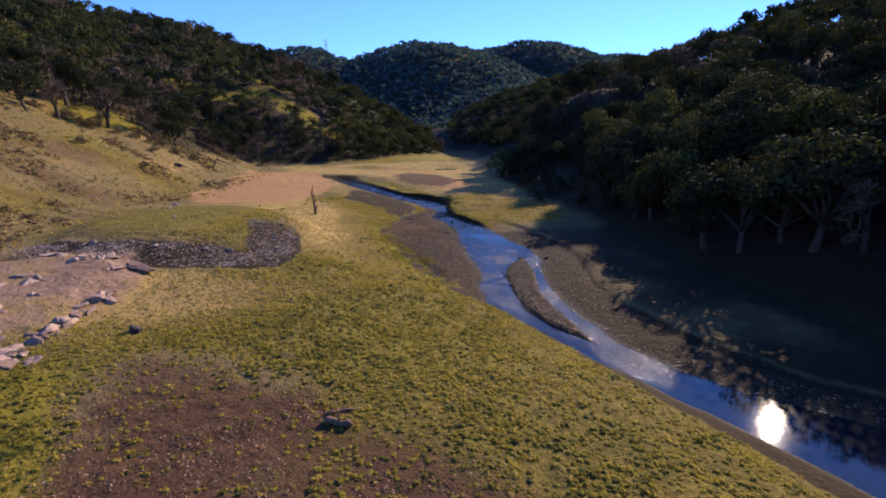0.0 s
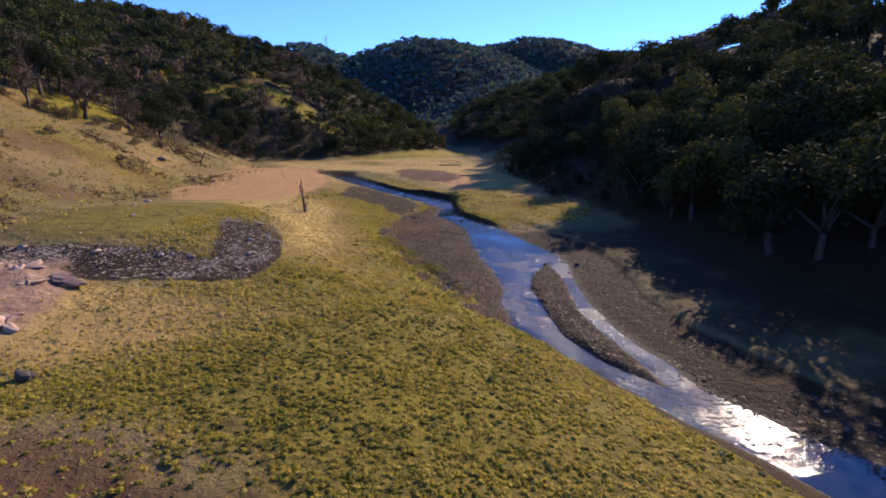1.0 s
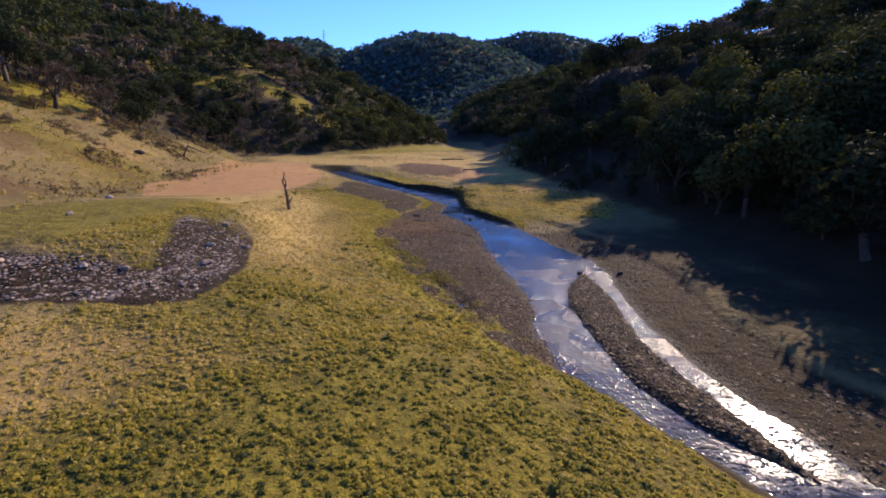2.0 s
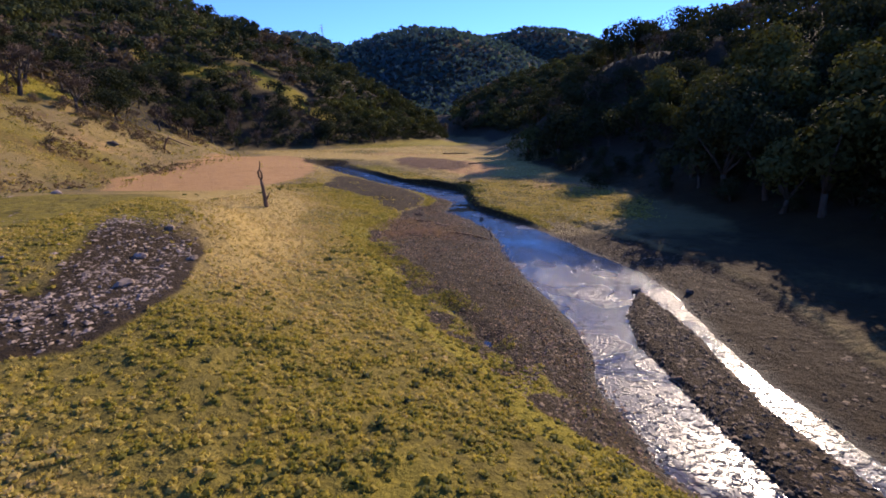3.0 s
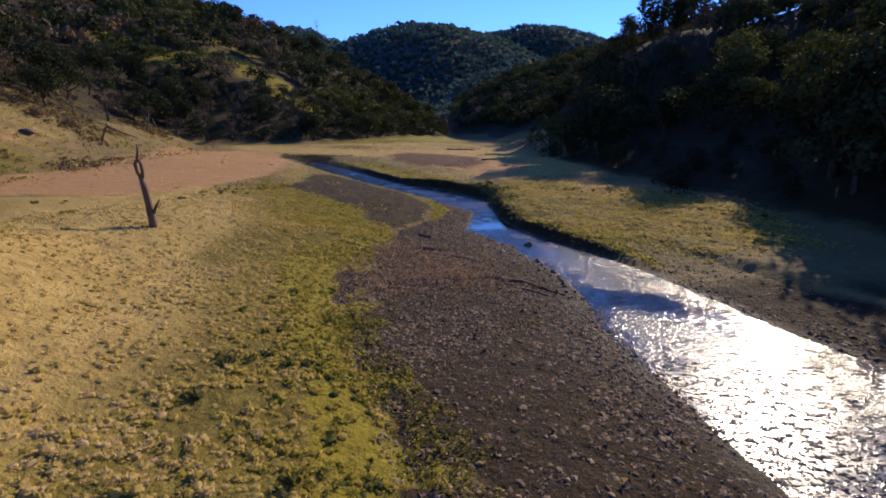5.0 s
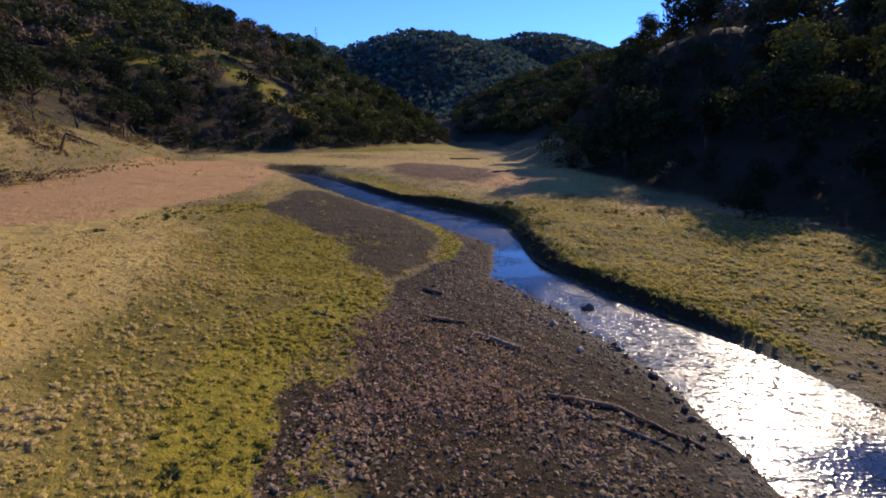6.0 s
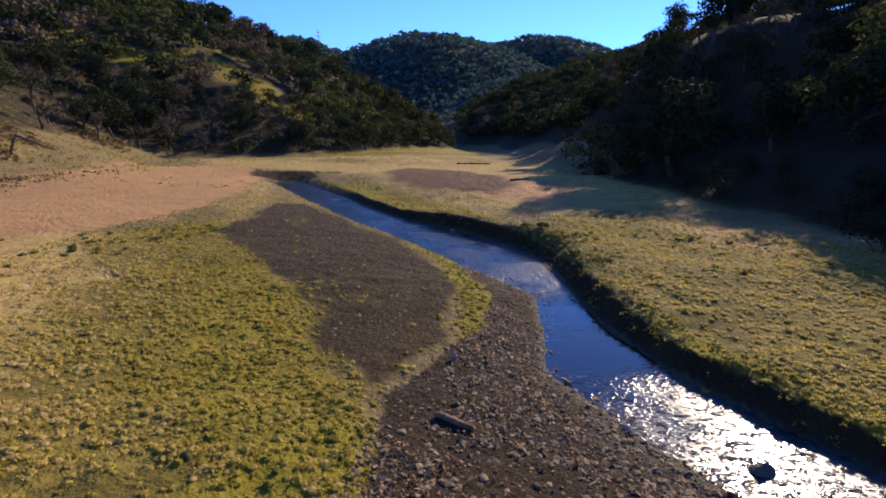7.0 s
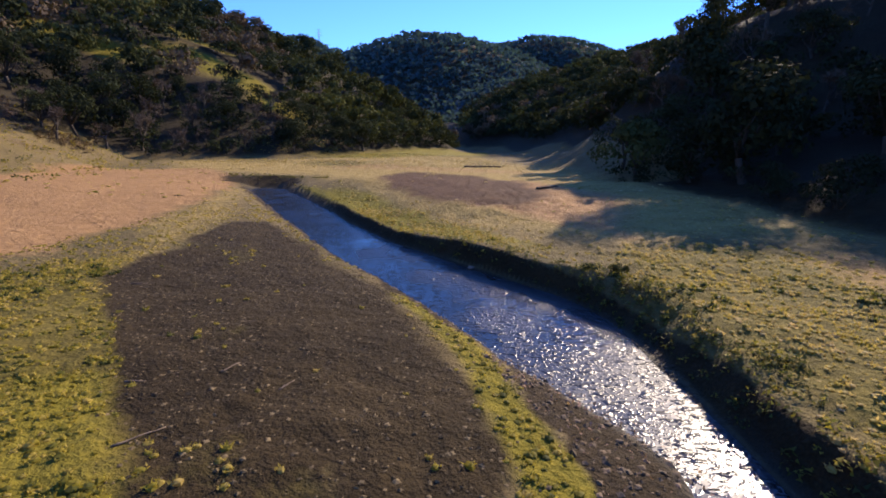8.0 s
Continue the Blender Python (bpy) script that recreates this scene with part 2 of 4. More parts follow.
# ---- lie of the land ----
# the creek's two waterlines and the inner edge of the gravel, as x along y
BANK_Y = [-40, 0, 14, 19, 23, 26, 29, 33, 38, 42, 46, 50, 57, 61.5, 66, 69.6, 73.7, 76, 77.3, 78.5, 80.2, 82.5, 85.8, 90, 104, 122, 131]
BANK_X = [44, 22, 14.9, 11.6, 8.9, 6.8, 4.9, 2.4, 2.1, 2.4, 1.8, 1.1, 0.7, 0.1, -1.4, -3.3, -2.9, -2.7, -3.3, -4.1, -5.4, -6.6, -8.9, -12.2, -20.2, -30.6, -33]
FAR_Y = [-40, 8, 18, 21.2, 23.2, 26.3, 32.4, 37.3, 42, 46, 50, 55.5, 60, 64.4, 67.3, 70, 73.8, 76.7, 79.1, 82, 84, 86, 91, 95, 102, 106, 123, 131]
FAR_X = [70, 31, 18.9, 14.1, 12.2, 10.3, 8.7, 8.0, 8.6, 8.8, 8.5, 6.6, 5.1, 3.0, 1.3, -0.1, -0.95, -1.05, -1.1, -1.4, -1.9, -2.9, -7, -10.5, -14.7, -16.6, -26.3, -30]
TURF_Y = [-40, 30, 32, 35, 37.7, 40.7, 47, 56, 60.5, 63.5, 65.2, 68.5, 70, 72, 75, 77, 79.5, 82, 84, 94, 104, 122, 131]
TURF_X = [43.6, 3.9, 2.4, -0.2, -1.2, -3.3, -5.3, -8.7, -9.4, -8.4, -7.6, -7.4, -6.2, -4.9, -4.3, -4.9, -5.6, -6.9, -8.2, -15.0, -20.8, -31.2, -34]
SEEP_Y = [36, 37.6, 42.9, 44.6, 48.3, 52, 53]
SEEP_X = [0.3, -0.7, -2.5, -3.2, -5.2, -7.0, -7.6]
BAR_Y = [26.5, 29, 32, 36, 40, 43, 45, 46.8]
BAR_W = [8.4, 6.4, 5.2, 4.8, 4.6, 5.2, 6.2, 7.2]
BAR_E = [8.8, 8.3, 7.6, 7.15, 7.5, 7.6, 7.5, 7.3]
# feet of the hills
HILL_L = [(-600, -300), (-34, -300), (-33, 0), (-37, 20), (-43, 40), (-48, 60), (-48, 85), (-52, 105), (-53.5, 118), (-56, 130), (-60, 142), (-63, 151), (-54, 158), (-42, 166),
          (-29, 185), (-24, 204), (-14, 225), (-4, 241), (-6, 270), (-30, 330), (-60, 420), (-900, 460)]
HILL_R = [(900, -300), (40, -300), (34, 0), (26, 25), (22, 45), (20, 70), (14, 100), (8.5, 124), (5.5, 145), (8, 180), (8, 220), (7, 250), (-2, 285), (-22, 340), (-40, 430), (900, 460)]
MOUND = [(-45, 36), (-34, 34.2), (-25, 33.9), (-16.2, 34), (-13.6, 34.8), (-13.1, 36.5), (-13.7, 40.4), (-15.6, 45.9), (-20, 54), (-30, 62), (-45, 58)]
GLADES = [((-70, 197), 16, 8), ((-50, 191), 9, 6), ((-95, 186), 14, 7), ((-85, 214), 14, 6), ((-82, 112), 9, 9)]


def on(ys, xs, y):
    return np.interp(y, ys, xs)


def height(x, y, rough=True):
    """Height of the ground."""
    x, y = np.asarray(x, float), np.asarray(y, float)
    wob = 0.35 * fbm(x, y, 1.7, 3, 3)
    l, r, g = on(BANK_Y, BANK_X, y) + wob, on(FAR_Y, FAR_X, y) + 0.6 * wob, on(TURF_Y, TURF_X, y) + wob
    end = sstep(124.5, 127.5, y + 0.25 * x + 8)
    # left side: gravel, then a turf bank
    a = np.maximum(g - x, 0)
    grav = 0.36 * np.clip((l - x) / np.maximum(l - g, 0.3), 0, 1) ** 0.8
    rise = 1.5 - 0.95 * sstep(60, 72, y) + 0.5 * sstep(92, 110, y)
    left = grav + rise * (1 - np.exp(-a / 6.5)) + 0.45 * sstep(60, 74, y) * sstep(9, 26, a) + 0.75 * sstep(4, 12, a) * sstep(26, 38, y) * (1 - sstep(64, 80, y))
    # right side: cut bank upstream, shelving shingle downstream
    b = np.maximum(x - r, 0)
    cut = sstep(60, 67, y)
    crest = 0.62 + 0.33 * sstep(71, 78, y) * sstep(98, 88, y) + 0.25 * fbm(x, y, 2.4, 2, 56)
    wide = 0.75 + 1.0 * np.exp(-(((y - 82) / 3.4) ** 2)) + 0.5 * fbm(x, y, 1.3, 2, 57)
    right = cut * (crest * sstep(0.05, wide, b) + 0.012 * b) + (1 - cut) * (0.30 * (1 - np.exp(-b / 2.5)) + 0.32 * sstep(3.6, 4.6, b + 0.8 * wob) + 0.02 * b)
    right = right + 1.0 * sstep(86, 106, y) * sstep(0.8, 9, b)
    # water bed between the two lines
    w = np.minimum(x - l, r - x)
    bed = -0.32 * sstep(0, 1.2, w)
    z = np.where(x < l, left, np.where(x > r, right, bed))
    bw, be = np.interp(y, BAR_Y, BAR_W), np.interp(y, BAR_Y, BAR_E)
    bar = np.minimum(np.minimum(x - bw, be - x) + wob * 0.5, np.minimum(y - 26.5, 46.8 - y))
    z = np.where((bar > -0.35) & (w > 0), np.maximum(z, -0.2 + 0.36 * sstep(-0.35, 0.5, bar)), z)
    z = z * (1 - end) + end * 1.1
    # a trickle between turf and gravel
    k = np.abs(x - on(SEEP_Y, SEEP_X, y) - 3.0 * wob - 1.2 * fbm(x, y, 3.5, 2, 78))
    z = z - (0.30 * vnoise(x * 0.9, y * 0.9, 77)) * np.exp(-((k / 0.55) ** 2)) * sstep(36, 38, y) * sstep(53, 50, y)
    # low rises on the left bank
    q = np.hypot((x + 27) / 13.8, (y - 47.5) / 12.8)
    z = z + 1.25 * sstep(1.02, 0.55, q + 0.15 * fbm(x, y, 5, 2, 9))
    q2 = np.hypot((x + 30) / 8.5, (y - 28) / 9.0)
    z = z + 0.9 * sstep(1.05, 0.6, q2 + 0.2 * fbm(x, y, 3, 2, 12))
    # valley floor lifts slowly upstream
    z = z + 0.018 * np.maximum(y - 130, 0) * sstep(0, 20, np.abs(x - 2))
    # hills
    dl = np.maximum(inside(x, y, HILL_L) + 3.0 * fbm(x, y, 14, 2, 21), 0)
    dr = np.maximum(inside(x, y, HILL_R) + 3.0 * fbm(x, y, 14, 2, 22), 0)
    tl, tr = dl - 3 * (1 - np.exp(-dl / 5)), dr - 3.5 * (1 - np.exp(-dr / 6))
    apron = sstep(94, 112, y) * sstep(250, 215, y)          # gentle foot of the right slope
    tr = tr - apron * 6 * (1 - np.exp(-dr / 14)) * sstep(75, 30, dr)
    steep = 0.80 + 0.05 * sstep(118, 160, y)
    fold = 1 + 0.5 * fbm(x, y, 60, 3, 31)
    z = z + steep * 130 * (1 - np.exp(-tl / 170)) * (0.85 + 0.15 * fold) + 70 * (1 - np.exp(-tr / 108)) * (0.8 + 0.2 * fold)
    z = z + 9.5 * np.exp(-(((dr - 29) / 15) ** 2)) * sstep(168, 152, y) * sstep(112, 138, y)      # shoulder of the right slope
    # far ranges
    d = np.hypot(x, y)

    def peak(px, py, h, sx, sy):
        return h * np.exp(-(((x - px) / sx) ** 2 + ((y - py) / sy) ** 2))

    far = np.maximum(peak(-40, 700, 133, 230, 170), peak(138, 930, 180, 320, 180))
    far = np.maximum(far, np.maximum(peak(-205, 680, 128, 150, 160), peak(330, 1000, 165, 200, 200)))
    far = np.maximum(far, np.maximum(peak(55, 500, 62, 100, 110), peak(-560, 800, 190, 330, 300)))
    far = np.maximum(far, peak(700, 900, 190, 330, 400))
    z = np.maximum(z * (1 - sstep(420, 560, y) * sstep(-260, -120, x) * (1 - sstep(160, 300, x))), 0) * sstep(400, 420, y) + z * (1 - sstep(400, 420, y))
    z = np.where(d > 335, np.maximum(z, far * sstep(330, 560, d) * (0.95 + 0.12 * fbm(x, y, 90, 3, 41))), z)
    if rough:
        near = 1 - sstep(0.02, 0.5, -z)
        turf = sstep(0.3, 0.75, z) * sstep(4, -1, np.maximum(dl, dr)) * (0.35 + 0.65 * sstep(-0.12, 0.1, fbm(x, y, 5, 2, 59))) * (1 - 0.7 * sstep(76, 84, y) * sstep(-4, -7, x)) * sstep(130, 110, y)
        z = z + 0.09 * sstep(0.03, 0.15, z) * sstep(0.75, 0.4, z) * near * fbm(x, y, 0.7, 2, 62)
        z = z + 0.24 * turf * fbm(x, y, 0.62, 2, 58)
        z = z + near * (0.16 * fbm(x, y, 6, 3, 51) + 0.10 * fbm(x, y, 0.9, 2, 52) * sstep(0.2, 0.8, z)) + 1.5 * fbm(x, y, 25, 3, 53) * sstep(8, 25, z) + 1.3 * fbm(x, y, 7, 3, 54) * sstep(0, 6, dl)
    return z


def zone(x, y, poly, soft=1.6):
    return sstep(-soft, soft, inside(x, y, poly) + 1.3 * fbm(x, y, 2.5, 3, 61))


def marks(x, y, z):
    """Where each kind of ground cover lies."""
    l, r, g = on(BANK_Y, BANK_X, y), on(FAR_Y, FAR_X, y), on(TURF_Y, TURF_X, y)
    a, b = g - x + 1.1 * fbm(x, y, 1.4, 3, 86), x - r
    dl, dr = inside(x, y, HILL_L), inside(x, y, HILL_R)
    floor = sstep(3, -3, dl) * sstep(6, -6, dr)
    gravel = np.maximum(sstep(-0.4, 0.3, -a) * sstep(0.3, -0.3, x - r), 0)
    shingle = sstep(62, 56, y) * sstep(-0.3, 0.3, b) * sstep(5.0, 3.4, b + fbm(x, y, 3, 2, 66))
    gravel = np.maximum(gravel, shingle) * sstep(125, 121, y)
    green = sstep(-0.3, 0.3, a) * sstep(21, 15, a + 4 * fbm(x, y, 9, 2, 71)) * sstep(54, 30, y + 10 * fbm(x, y, 8, 2, 72)) + zone(x, y, [(-17, 43), (-19, 50), (-25, 60), (-34, 66), (-43, 58), (-39, 42), (-27, 39)], 2)
    green = green + zone(x, y, [(-14, 59), (-10, 62), (-9, 70), (-13, 80), (-22, 88), (-24, 80), (-17, 71)], 2.5)
    green = green + 0.9 * zone(x, y, [(0, 89), (-0.5, 78), (2, 66), (8, 62), (14, 63), (18, 74), (12, 84), (6, 90)], 2) + zone(x, y, [(-60, 165), (-20, 178), (5, 208), (4, 245), (-14, 232), (-30, 205), (-45, 172)], 4)
    green = green + 0.95 * zone(x, y, [(-21, 19), (-21, 30), (-16, 36), (-8, 27), (-9, 20.5), (-15, 20.8)], 1.5) + 1.3 * zone(x, y, [(-26, 5), (-11.5, 5), (-12.5, 12), (-15.5, 16), (-17, 19.5), (-24, 19.5)], 1.2)
    strip = 1.5 + 0.9 * sstep(52, 57, y) + 0.8 * fbm(x, y, 2.5, 2, 75)
    lush = sstep(-0.5, -0.1, a) * sstep(strip + 0.3, strip - 0.2, a) * sstep(29, 32, y) * sstep(67, 65, y)
    lush = lush + zone(x, y, [(-8.2, 84), (-6.9, 81.8), (-5.6, 79.6), (-5.0, 77), (-4.2, 75), (-4.6, 70.4), (-6.1, 70.1), (-5.7, 75), (-6.2, 77.2), (-6.7, 79.6), (-7.7, 82), (-9, 84.6)], 0.45) + 0.7 * zone(x, y, [(-14, 78), (-9, 70), (-8, 66.5), (-10, 64), (-13, 68), (-17, 78)], 1.2)
    lush = lush + 1.4 * zone(x, y, [(-33, 172), (-26, 194), (-16, 218), (-4, 238), (6, 238), (2, 215), (-10, 192), (-22, 170)], 3) + 1.2 * zone(x, y, [(-26, 5), (-12, 5), (-13, 12), (-16, 16), (-17.5, 19), (-24, 19)], 1.0)
    dry = 0.85 * zone(x, y, [(-7, 38), (-15, 41), (-17, 50), (-26, 62), (-36, 72), (-30, 84), (-22, 82), (-15, 66), (-11.5, 60), (-9, 50)], 3) + 0.8 * zone(x, y, [(-24, 128), (-8, 96), (2, 90), (14, 92), (12, 122), (8, 150), (0, 200), (-40, 160), (-58, 152), (-44, 132)], 4)
    dry = dry + (0.02 + 1.3 * fbm(x, y, 12, 3, 67)) * sstep(-2, 3, dl) * sstep(156, 148, y) + 0.4 * sstep(-14, -30, x) * floor * sstep(80, 60, y) + 0.6 * zone(x, y, [(-19, 84), (-25, 95), (-31, 122), (-22, 100)], 2)
    green = green + (0.35 + 1.3 * fbm(x, y, 11, 3, 79)) * zone(x, y, [(-28, 52), (-24, 66), (-38, 84), (-56, 96), (-74, 70), (-64, 36), (-44, 38)], 5)
    green = green + 0.75 * sstep(0, 1, a) * sstep(8, 3, a + 3 * fbm(x, y, 6, 2, 83)) * sstep(72, 62, y)
    seepy = sstep(-2.6, -0.6, a) * sstep(0.4, -0.2, a) * sstep(33, 36, y) * sstep(67, 60, y) * sstep(0.0, 0.12, fbm(x, y, 1.1, 3, 87) + 0.03)
    gravel, lush = gravel * (1 - 0.85 * seepy), lush + 0.9 * seepy
    bare = zone(x, y, [(-32, 33.5), (-14, 33.5), (-9, 30), (-13, 26), (-18, 23), (-28, 25)], 2.5)
    green, dry = green * (1 - 0.65 * bare), dry + 0.8 * bare
    spur = sstep(-6, 2, dl) * sstep(152, 142, y)
    n1, n2 = fbm(x, y, 17, 3, 88), fbm(x, y, 8, 3, 89)
    green, dry = green + spur * np.clip(2.4 * n1 + 0.05, 0, 1), dry - 0.5 * spur * sstep(0.0, 0.15, n2)
    lush = lush + 0.45 * zone(x, y, [(-18, 42), (-17, 48), (-23, 56), (-34, 58), (-36, 43), (-26, 40)], 2)
    red = 0.35 * bare + (0.12 + 0.9 * fbm(x, y, 9, 3, 84)) * sstep(-4, 3, dl) * sstep(150, 140, y) + zone(x, y, [(-28, 80), (-25, 88), (-27, 105), (-34, 128), (-44, 138), (-56, 132), (-50, 100), (-48, 84), (-40, 71.5), (-29, 73.5), (-25, 77)], 2) + 0.95 * zone(x, y, [(2, 92), (-9, 105), (-15, 121), (-3, 122), (6, 104)], 2.5)
    red = red + 0.55 * zone(x, y, [(7, 80), (14, 76), (17, 82), (14, 89), (7, 88)], 2.5)
    mud = zone(x, y, [(-19.8, 85), (-21, 97.5), (-19, 98.5), (-13.8, 91.5), (-9.2, 84.4), (-7.4, 81), (-6.5, 78.4), (-5.9, 75.5), (-6.2, 71), (-8, 68), (-10, 70.5), (-12, 74.5), (-16, 79.8)], 1.0) * (0.9 + 0.5 * fbm(x, y, 5, 2, 73))
    film = zone(x, y, [(-19, 92), (-13, 88), (-9, 80), (-7, 73), (-10, 72), (-14, 78), (-19, 86)], 2) * sstep(-0.02, 0.2, fbm(x, y, 3.5, 3, 63))
    green, mud = green + 0.7 * film, mud * (1 - 0.25 * film)
    # last term: dark earth on the right slope, its shade put into the colour
    mud = np.maximum(mud, sstep(62, 56, y) * sstep(3.4, 5.0, b) * (0.62 + 0.7 * fbm(x, y, 7, 3, 68))) + 0.95 * sstep(-4, 3, dr) * sstep(124, 108, y)
    red = red + 0.5 * zone(x, y, [(-30, 140), (-8, 135), (6, 132), (4, 140), (-20, 150)], 3)
    green = green + (0.5 + 0.9 * fbm(x, y, 9, 2, 80)) * zone(x, y, [(-50, 150), (-20, 140), (5, 140), (4, 200), (-20, 190)], 5)
    brown = zone(x, y, [(-11.5, 6), (-12.8, 12), (-15.2, 15.8), (-15.8, 19), (-14.5, 20.5), (-11, 20.3), (-9, 18.4), (-6, 18), (-3.5, 16), (0, 14.4), (2, 12), (6, 6)], 2.2) * (0.75 + 0.6 * fbm(x, y, 4, 3, 69))
    q = np.hypot((x + 27) / 13.8, (y - 47.5) / 12.8) + 0.15 * fbm(x, y, 5, 2, 9)
    dm = inside(x, y, MOUND) + 0.9 * fbm(x, y, 3, 2, 76)
    skirt = sstep(-0.3, 0.4, dm) * sstep(5.4, 4.2, dm) * sstep(51, 44, y) * sstep(-41, -33, x)
    brown = np.maximum(brown, 0.72 * zone(x, y, [(-17, 128), (-13.5, 112), (-8.5, 101.5), (-2, 98.5), (1, 104), (0, 118), (-3, 130), (-13, 136)], 2))
    brown = np.maximum(brown, 0.5 * spur * sstep(-0.02, 0.25, n2 - 0.3 * n1))
    gravel = np.maximum(gravel, 0.75 * skirt)
    q2 = np.hypot((x + 30) / 8.5, (y - 28) / 9.0) + 0.2 * fbm(x, y, 3, 2, 12)
    rock = sstep(1.15, 0.8, q2) * (0.62 + 0.9 * fbm(x, y, 5, 3, 70))
    glade = 0
    for (cx, cy), ga, gb in GLADES:
        glade = glade + sstep(1.4, 0.7, np.hypot((x - cx) / ga, (y - cy) / gb))
    lush = lush + 0.85 * glade + 0.5 * zone(x, y, [(-9, 20), (-10, 27), (-4, 33), (2, 29), (4, 21), (-2, 18)], 3)
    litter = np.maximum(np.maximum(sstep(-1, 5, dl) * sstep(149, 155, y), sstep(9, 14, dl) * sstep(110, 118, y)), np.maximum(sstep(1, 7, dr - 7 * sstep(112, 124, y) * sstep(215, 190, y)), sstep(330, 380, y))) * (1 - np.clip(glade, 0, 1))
    bank = sstep(60, 65, y) * sstep(-0.1, 0.2, b) * sstep(1.0, 0.6, b) * sstep(124, 118, y)
    head = y + 0.25 * x + 8
    bank = np.maximum(bank, sstep(123.5, 124.5, head) * sstep(129, 127.5, head) * sstep(-36.5, -35, x) * sstep(3, 1, x - r))
    rim = sstep(0.5, 0.8, b) * sstep(2.0, 1.3, b + fbm(x, y, 3, 2, 74)) * (sstep(60, 63, y) * sstep(76, 70, y) + 0.8 * sstep(92, 97, y) * sstep(124, 118, y)) + 0.8 * sstep(1.0, 1.6, b) * sstep(5.5, 3.5, b + 2 * fbm(x, y, 5, 2, 82)) * sstep(86, 93, y) * sstep(122, 112, y)
    lush = lush + 0.9 * rim
    track = zone(x, y, [(-40, 68.4), (-27, 71.3), (-22, 74.4), (-18.5, 74.9), (-18.5, 74.1), (-22, 73.5), (-27, 70.3), (-40, 67.4)], 0.6)
    green, dry = green * (1 - track), dry + track
    mud = np.maximum(mud, 0.8 * bank)
    wet = np.clip(sstep(0.10, -0.02, z), 0, 1) * 0.85
    out = dict(gravel=gravel, green=green, lush=lush, dry=dry, red=red, mud=mud, brown=brown, rock=rock, wet=wet, litter=litter)
    return {k: np.clip(v, 0, 1) for k, v in out.items()}


def axis(lo, hi, step, low, high, grow=1.09):
    """Even steps in the middle, wider and wider ones outside."""
    mid, out, s = list(np.arange(lo, hi, step)), [], step
    v, up = mid[-1], []
    while v < high:
        s = min(s * grow, 40)
        v += s
        up.append(v)
    v, s, down = mid[0], step, []
    while v > low:
        s = min(s * grow, 40)
        v -= s
        down.append(v)
    return np.array(down[::-1] + mid + up)


gx, gy = axis(-25, 17, 0.18, -2400, 2400, 1.085), axis(9, 98, 0.19, -600, 3400, 1.065)
X, Y = np.meshgrid(gx, gy)
X, Y = X.ravel(), Y.ravel()
Z = height(X, Y)
ni, nj = len(gx), len(gy)
i, j = np.meshgrid(np.arange(ni - 1), np.arange(nj - 1))
k = (j * ni + i).ravel()
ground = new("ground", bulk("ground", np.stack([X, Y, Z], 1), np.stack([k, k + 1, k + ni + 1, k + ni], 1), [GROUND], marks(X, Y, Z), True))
tagged(ground, "grassy drained lake bed with gravel, mud and wooded slopes", "ground", kind="structure")

# water: a level sheet a little wider than its two lines
wy = np.arange(-38, 130, 0.35)
wl, wr = on(BANK_Y, BANK_X, wy) - 1.2, on(FAR_Y, FAR_X, wy) + 1.2
n = 25
wx = wl[:, None] + (wr - wl)[:, None] * np.linspace(0, 1, n)[None]
WX, WY = wx.ravel(), np.repeat(wy, n)
k = (np.arange(len(wy) - 1)[:, None] * n + np.arange(n - 1)[None]).ravel()
RY = WY + 0.7 * (WX - on(FAR_Y, FAR_X, WY) + 3) * sstep(75, 60, WY) + 8 * fbm(WX, WY, 3.5, 3, 85)
rif = 0.5 - 0.75 * sstep(25, 19, RY) - 0.12 * sstep(48, 56, RY) * sstep(62, 57, RY) - 0.45 * sstep(69, 71, WY) * sstep(76, 74, WY)
rif = rif + 0.6 * sstep(22, 28, RY) * sstep(54, 49, RY) + 0.4 * sstep(75, 77, WY) * sstep(96, 88, WY) + 0.3 * sstep(57, 62, RY) * sstep(72, 66, WY)
rif = np.clip(rif + 0.8 * fbm(WX, WY, 2.5, 2, 81), 0, 1)
broken = rif * (0.3 + 0.7 * sstep(26, 38, RY)) * np.maximum(0.5 + 0.5 * sstep(-0.1, 0.12, fbm(WX, WY, 1.6, 2, 64)), sstep(73, 76, WY) * sstep(86, 79, WY))
water = new("creek_water", bulk("creek_water", np.stack([WX, WY, 0 * WX], 1), np.stack([k, k + 1, k + n + 1, k + n], 1), [WATER], {"riffle": rif, "broken": broken}, True))
sy = np.arange(36.4, 52.6, 0.3)
sx = on(SEEP_Y, SEEP_X, sy)
k = np.arange(len(sy) - 1) * 2
seep = new("seep_water", bulk("seep_water", np.stack([np.stack([sx - 0.9, sx + 0.9], 1).ravel(), np.repeat(sy, 2), np.full(2 * len(sy), 0.06)], 1), np.stack([k, k + 1, k + 3, k + 2], 1), [WATER], {"riffle": np.full(2 * len(sy), 0.5), "broken": np.full(2 * len(sy), 0.3)}, True))
tagged(seep, "thin trickle of water between turf and gravel", "water", kind="structure")
tagged(water, "shallow creek of rippled blue water glinting in the sun", "water", kind="structure")

